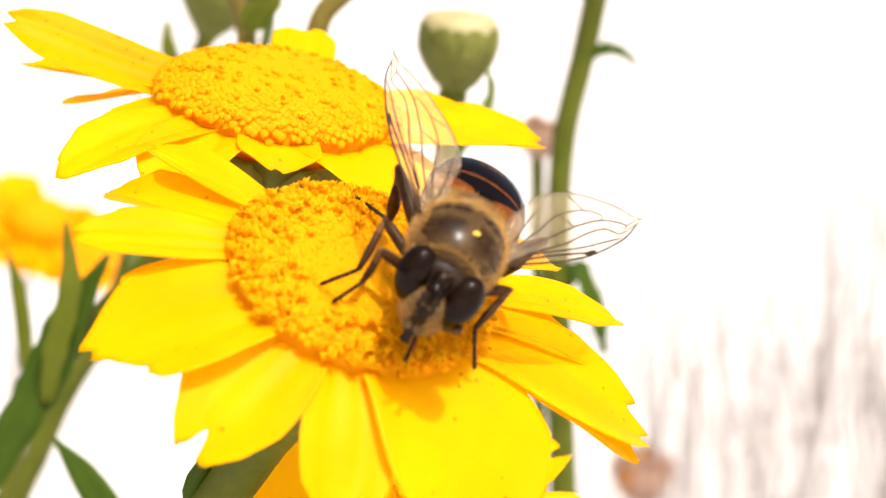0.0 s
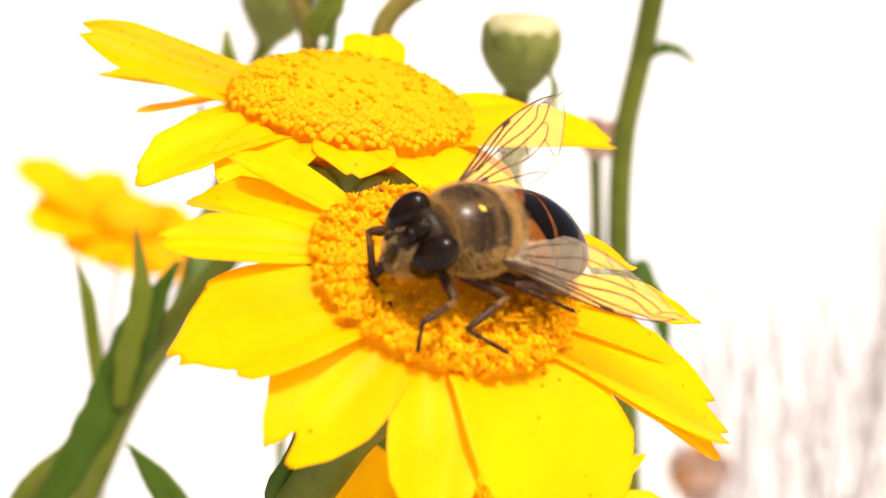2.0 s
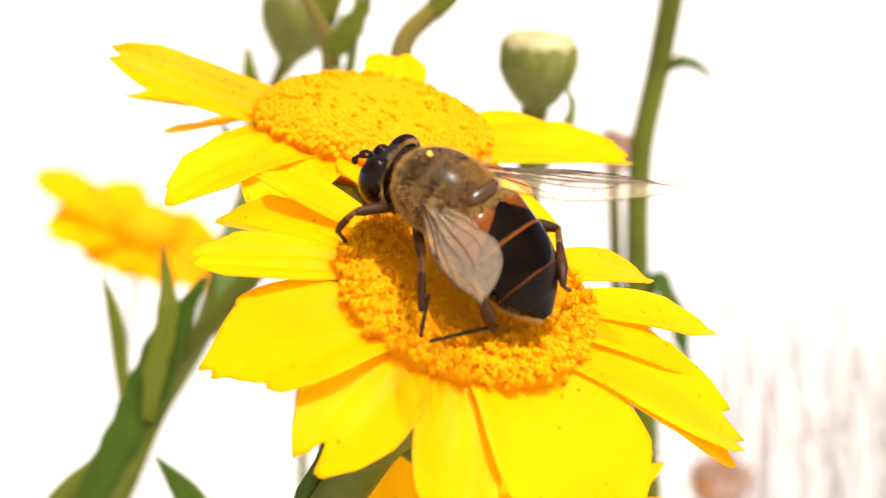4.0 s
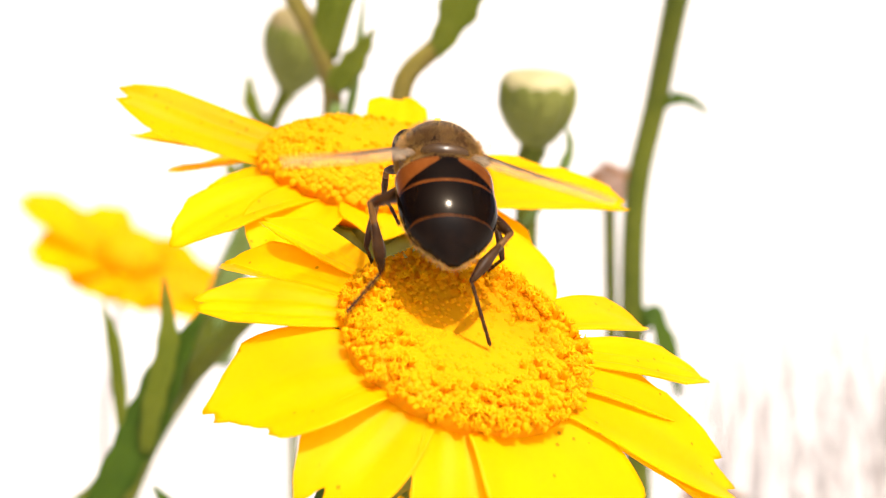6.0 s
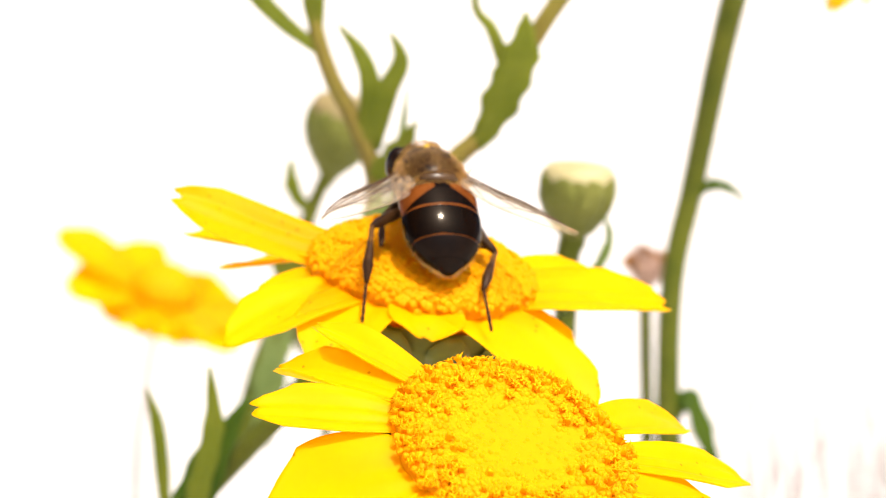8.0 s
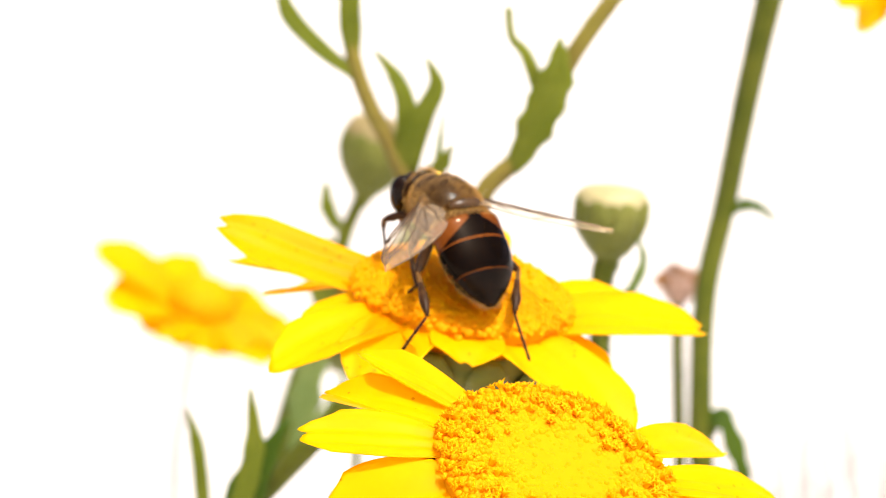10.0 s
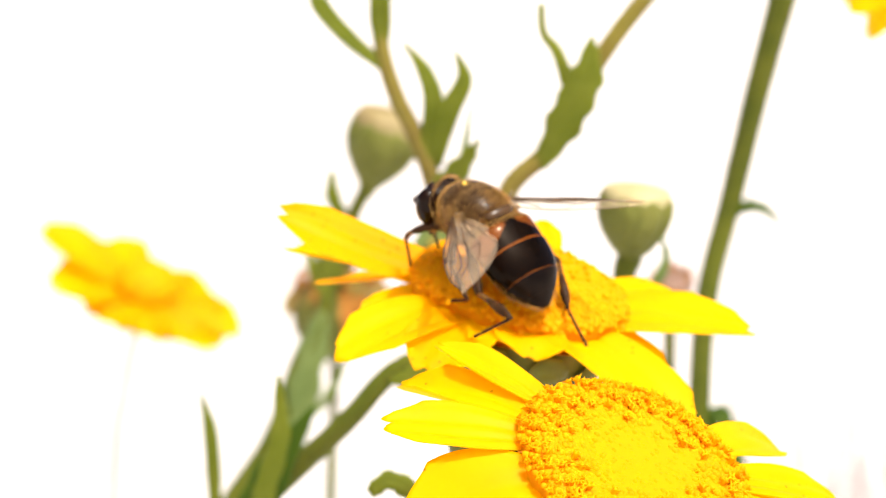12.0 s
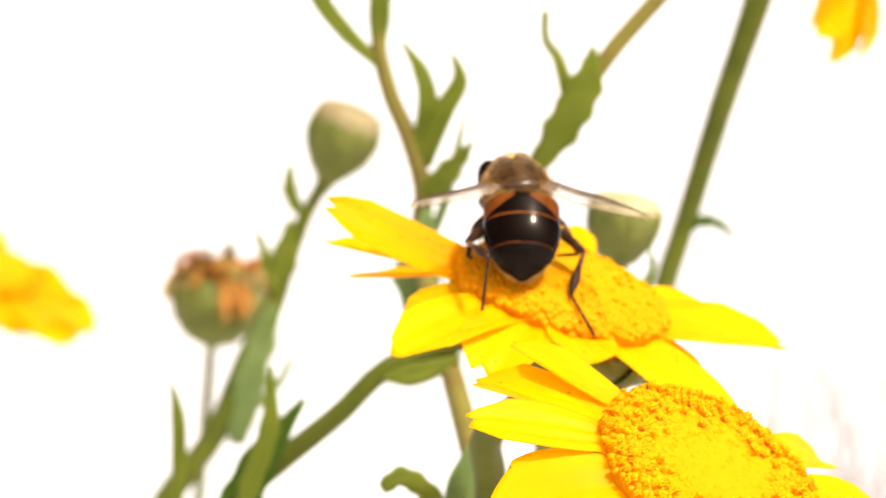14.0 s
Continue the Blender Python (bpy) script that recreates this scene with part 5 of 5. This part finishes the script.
def motions():
    rows = [
        (0, (4.69, -9.22, 422.37), (-0.190, -0.927, -0.323), (0.470, -0.375, 0.799)),
        (0.5, (4.16, -9.35, 422.45), (-0.229, -0.921, -0.316), (0.446, -0.388, 0.806)),
        (1, (2.86, -7.35, 423.50), (-0.562, -0.825, 0.060), (0.572, -0.335, 0.749)),
        (1.5, (1.62, -9.08, 422.56), (-0.491, -0.871, 0.018), (0.569, -0.305, 0.764)),
        (2, (1.02, -7.53, 423.31), (-0.627, -0.765, 0.147), (0.623, -0.379, 0.684)),
        (2.5, (0.38, -7.37, 423.54), (-0.693, -0.708, 0.135), (0.582, -0.439, 0.685)),
        (3, (-0.58, -10.66, 422.47), (-0.543, -0.835, -0.087), (0.457, -0.381, 0.804)),
        (3.2, (-0.61, -8.89, 424.59), (-0.906, -0.170, 0.386), (0.419, -0.477, 0.773)),
        (5.3, (-3.34, -3.92, 427.70), (-0.618, 0.679, 0.397), (0.107, -0.427, 0.898)),
        (5.5, (-2.87, -1.06, 428.45), (-0.525, 0.753, 0.397), (0.171, -0.364, 0.916)),
        (5.9, (-2.73, 0.70, 429.47), (-0.364, 0.858, 0.361), (0.124, -0.339, 0.932)),
        (6, (-1.91, 0.99, 430.11), (-0.106, 0.959, 0.262), (0.154, -0.244, 0.957)),
        (6.1, (-4.59, 4.46, 431.38), (-0.270, 0.962, -0.033), (0.017, 0.039, 0.999)),
        (6.2, (-6.37, 17.74, 433.56), (-0.302, 0.916, 0.263), (0.187, -0.214, 0.959)),
        (6.3, (-6.87, 16.44, 432.69), (-0.210, 0.915, 0.345), (0.069, -0.339, 0.938)),
        (6.5, (-7.14, 14.93, 431.41), (-0.392, 0.797, 0.459), (0.168, -0.428, 0.888)),
        (7, (-7.46, 18.51, 431.54), (-0.438, 0.802, 0.406), (0.171, -0.370, 0.913)),
        (7.5, (-6.55, 21.61, 432.49), (-0.301, 0.828, 0.473), (0.153, -0.447, 0.881)),
        (8, (-6.83, 24.64, 433.68), (-0.246, 0.866, 0.434), (0.188, -0.397, 0.898)),
        (10.5, (-8.74, 21.76, 434.05), (-0.593, 0.682, 0.427), (0.250, -0.348, 0.904)),
        (11, (-8.80, 22.62, 433.99), (-0.564, 0.681, 0.467), (0.240, -0.406, 0.882)),
        (11.5, (-9.81, 21.85, 433.93), (-0.630, 0.647, 0.430), (0.223, -0.380, 0.898)),
        (12, (-11.07, 20.45, 433.23), (-0.704, 0.574, 0.419), (0.136, -0.469, 0.873)),
        (12.5, (-11.86, 21.77, 433.93), (-0.515, 0.765, 0.388), (0.041, -0.430, 0.902)),
        (13, (-12.54, 22.28, 434.14), (-0.486, 0.790, 0.375), (0.045, -0.405, 0.913)),
        (13.5, (-12.48, 25.11, 434.67), (-0.341, 0.847, 0.408), (0.082, -0.405, 0.911)),
        (14, (-11.80, 25.46, 434.82), (-0.121, 0.917, 0.380), (-0.065, -0.389, 0.919)),
    ]
    poses = [(t, facing(p, a, u)) for t, p, a, u in rows]
    walk(fly, poses)
    # wings: seconds, then sweep, rise and pitch of the left and of the right one
    beats = [
        (0, 34, 9, 33, 28, 13, 14), (0.5, 35, 10, 31, 27, 15, 14), (1, 28, 13, 21, 32, 14, 19), (1.5, 33, 16, 23, 30, 22, 23), (2, 30, 11, 19, 25, 18, 20), (2.5, 29, 14, 21, 27, 19, 26),
        (3, 31, 13, 23, 27, 17, 18), (3.2, 48, 18, 4, 34, 8, 13), (5.3, 29, 13, 13, 15, 16, 17), (5.5, 37, 14, 18, 16, 15, 17), (5.9, 35, 20, 17, 22, 12, 17), (6, 39, 10, 17, 33, 9, 17),
        (6.1, 88, 40, 17, 88, 40, 17), (6.15, 92, -18, 17, 92, -18, 17), (6.2, 84, 34, 17, 84, 34, 17), (6.3, 24, 5, 17, 36, -2, 17), (6.5, 37, 6, 17, 25, 12, 17), (7, 40, 1, 17, 26, 10, 17),
        (7.5, 41, 6, 17, 21, 10, 17), (8, 39, 7, 17, 30, 7, 17), (10.5, 44, 2, 26, 24, 14, 17), (11, 42, 6, 24, 27, 14, 17), (11.5, 43, 5, 26, 25, 17, 17), (12, 41, 10, 17, 20, 22, 17),
        (12.5, 37, 8, 23, 29, 13, 17), (13, 36, 8, 22, 29, 14, 17), (13.5, 39, 8, 17, 28, 14, 17), (14, 37, 17, 17, 30, 10, 17)]
    walk(fly_wings[1], [(t, wing_pose(1, a, e, p)) for t, a, e, p, *_ in beats])
    walk(fly_wings[-1], [(t, wing_pose(-1, a, e, p)) for t, _, _, _, a, e, p in beats])
    # the head bows and turns aside, the abdomen droops
    def turned(pivot, rest, down, aside):
        m = Matrix.Rotation(radians(aside), 4, "Z") @ Matrix.Rotation(radians(down), 4, "Y")
        p = Vector(pivot) * K * MM
        m.translation = p + m.to_3x3() @ (Vector(rest) - p)
        return m
    rest = fly_head.location.copy()
    bows = [(0, 1, -6), (0.5, 1, -5), (1, 6, 6), (1.5, 5, 4), (2, 9, 4), (2.5, 8, 5), (3, 7, 5), (3.2, 12, 3), (5.3, 4, 5), (5.5, 10, 12), (5.9, 14, 20), (6, 30, 20), (6.5, 13, 14), (7, 22, 16), (7.5, 12, 16), (8, 16, 20), (10.5, 16, 10), (11, 18, 12), (11.5, 19, 10), (12, 22, 10), (12.5, 22, 17), (13, 21, 17), (13.5, 19, 16), (14, 14, 22)]
    walk(fly_head, [(t, turned((2.2, 0, -0.1), rest, a, b)) for t, a, b in bows])
    droops = [(0, 6, 0), (0.5, 6, 0), (1, 3, -12), (1.5, 8, -17), (2, 8, -11), (2.5, 6, -11), (3, 11, -16), (3.2, -24, -0), (5.3, -17, -11), (5.5, -24, -5), (5.9, -13, -6), (6, -18, 5), (6.3, -24, 8), (6.5, -14, 0), (7, -10, -4), (7.5, -11, -4), (8, -15, -0), (10.5, -26, -0), (11, -25, 2), (11.5, -27, 0), (12, -19, -2), (12.5, -22, -3), (13, -21, -1), (13.5, -21, -3), (14, -21, -7)]
    for ring in fly_abdomen:
        walk(ring, [(t, turned((-2.2, 0, 0.3), (0, 0, 0), a, b)) for t, a, b in droops])
    # legs: the feet stand on the bloom below, and hang in flight
    for key, s, pieces, lengths, root in fly_legs:
        turns = []
        known = {t: Vector(p) for t, *p in FOOTHOLDS[key, s]}
        for t, m in poses:
            c, n, rise = (FRONT_C, FRONT_N, 1.2) if t < 6.15 else (BACK_C, BACK_N, 2.4)
            n = Vector(n).normalized()
            fx, fy = (FEET if t < 5 else FEET_REAR)[key]
            foot = Vector((fx, s * fy, -3.2))
            if t in known:
                foot = known[t]
            elif t in (6, 6.1, 6.2):
                foot = Vector((fx, s * fy, -6.0))
            else:
                w = m @ (foot * MM) / MM
                away = (w - Vector(c)).dot(n)
                far = ((w - Vector(c)) - n * away).length
                floor = rise if far < 7.5 else rise - min((far - 7.5) * 0.45, 2.6)
                foot = m.inverted() @ ((w - n * (away - floor)) * MM) / MM
            knee, ankle = between(BENDS[key, s], t)
            # the foot keeps clear of the florets
            radius, high = (7.6, 1.5) if t < 6.15 else (8.7, 3.5)
            up = m.inverted().to_3x3() @ n
            for _ in range(6):
                pose = leg_pose(root, foot, lengths, knee, ankle)
                sink = 0.0
                for k in (range(2, 5) if t < 6.15 else range(5)):
                    w = m @ pose[0] @ pose[2] @ Vector((lengths[2] * k / 4 * MM, 0, 0)) / MM - Vector(c)
                    r = (w - n * w.dot(n)).length
                    top = dome(r, radius, high) + (0.9 if high < 2 else 0.5) if r < radius else -high
                    sink = max(sink, top - w.dot(n))
                if sink < 0.05 or t in (6, 6.1, 6.2) or (t < 6 and s < 0):
                    break
                foot, ankle = foot + up * sink * 0.7, ankle + up * sink
            turns.append((t, pose))
        for k, piece in enumerate(pieces):
            walk(piece, [(t, m[k]) for t, m in turns])
    # blooms that sway farther off
    sway = [(0, -93.4, 367), (1.5, -87, 369.8), (3, -85.8, 369.8), (5.5, -90.2, 374.5), (6, -90.4, 370.4), (6.5, -88.8, 375.3), (7.5, -90.6, 377.5), (8, -90.9, 380.5), (10.5, -89.8, 382), (11, -90.5, 380.8),
            (11.5, -90.5, 380), (12, -98.8, 381.8), (12.5, -101.5, 380.5), (13, -105.6, 381.7), (13.5, -108.3, 383.4), (14, -112.7, 378.9)]
    base = far_flower.matrix_basis.copy()
    rows = []
    for t, x, z in sway:
        m = base.copy()
        m.translation = Vector((x, 350.0, z - 3.0)) * MM
        rows.append((t, m))
    walk(far_flower, rows)
    head = [(0, -43, 380), (11.5, -46, 381), (12.5, -46.4, 383.5), (13, -46.5, 384), (13.5, -49.5, 384.5), (14, -55.7, 383)]
    walk(faded_head, [(t, Matrix.Translation(Vector((x, 300.0, z)) * MM)) for t, x, z in head])


motions()
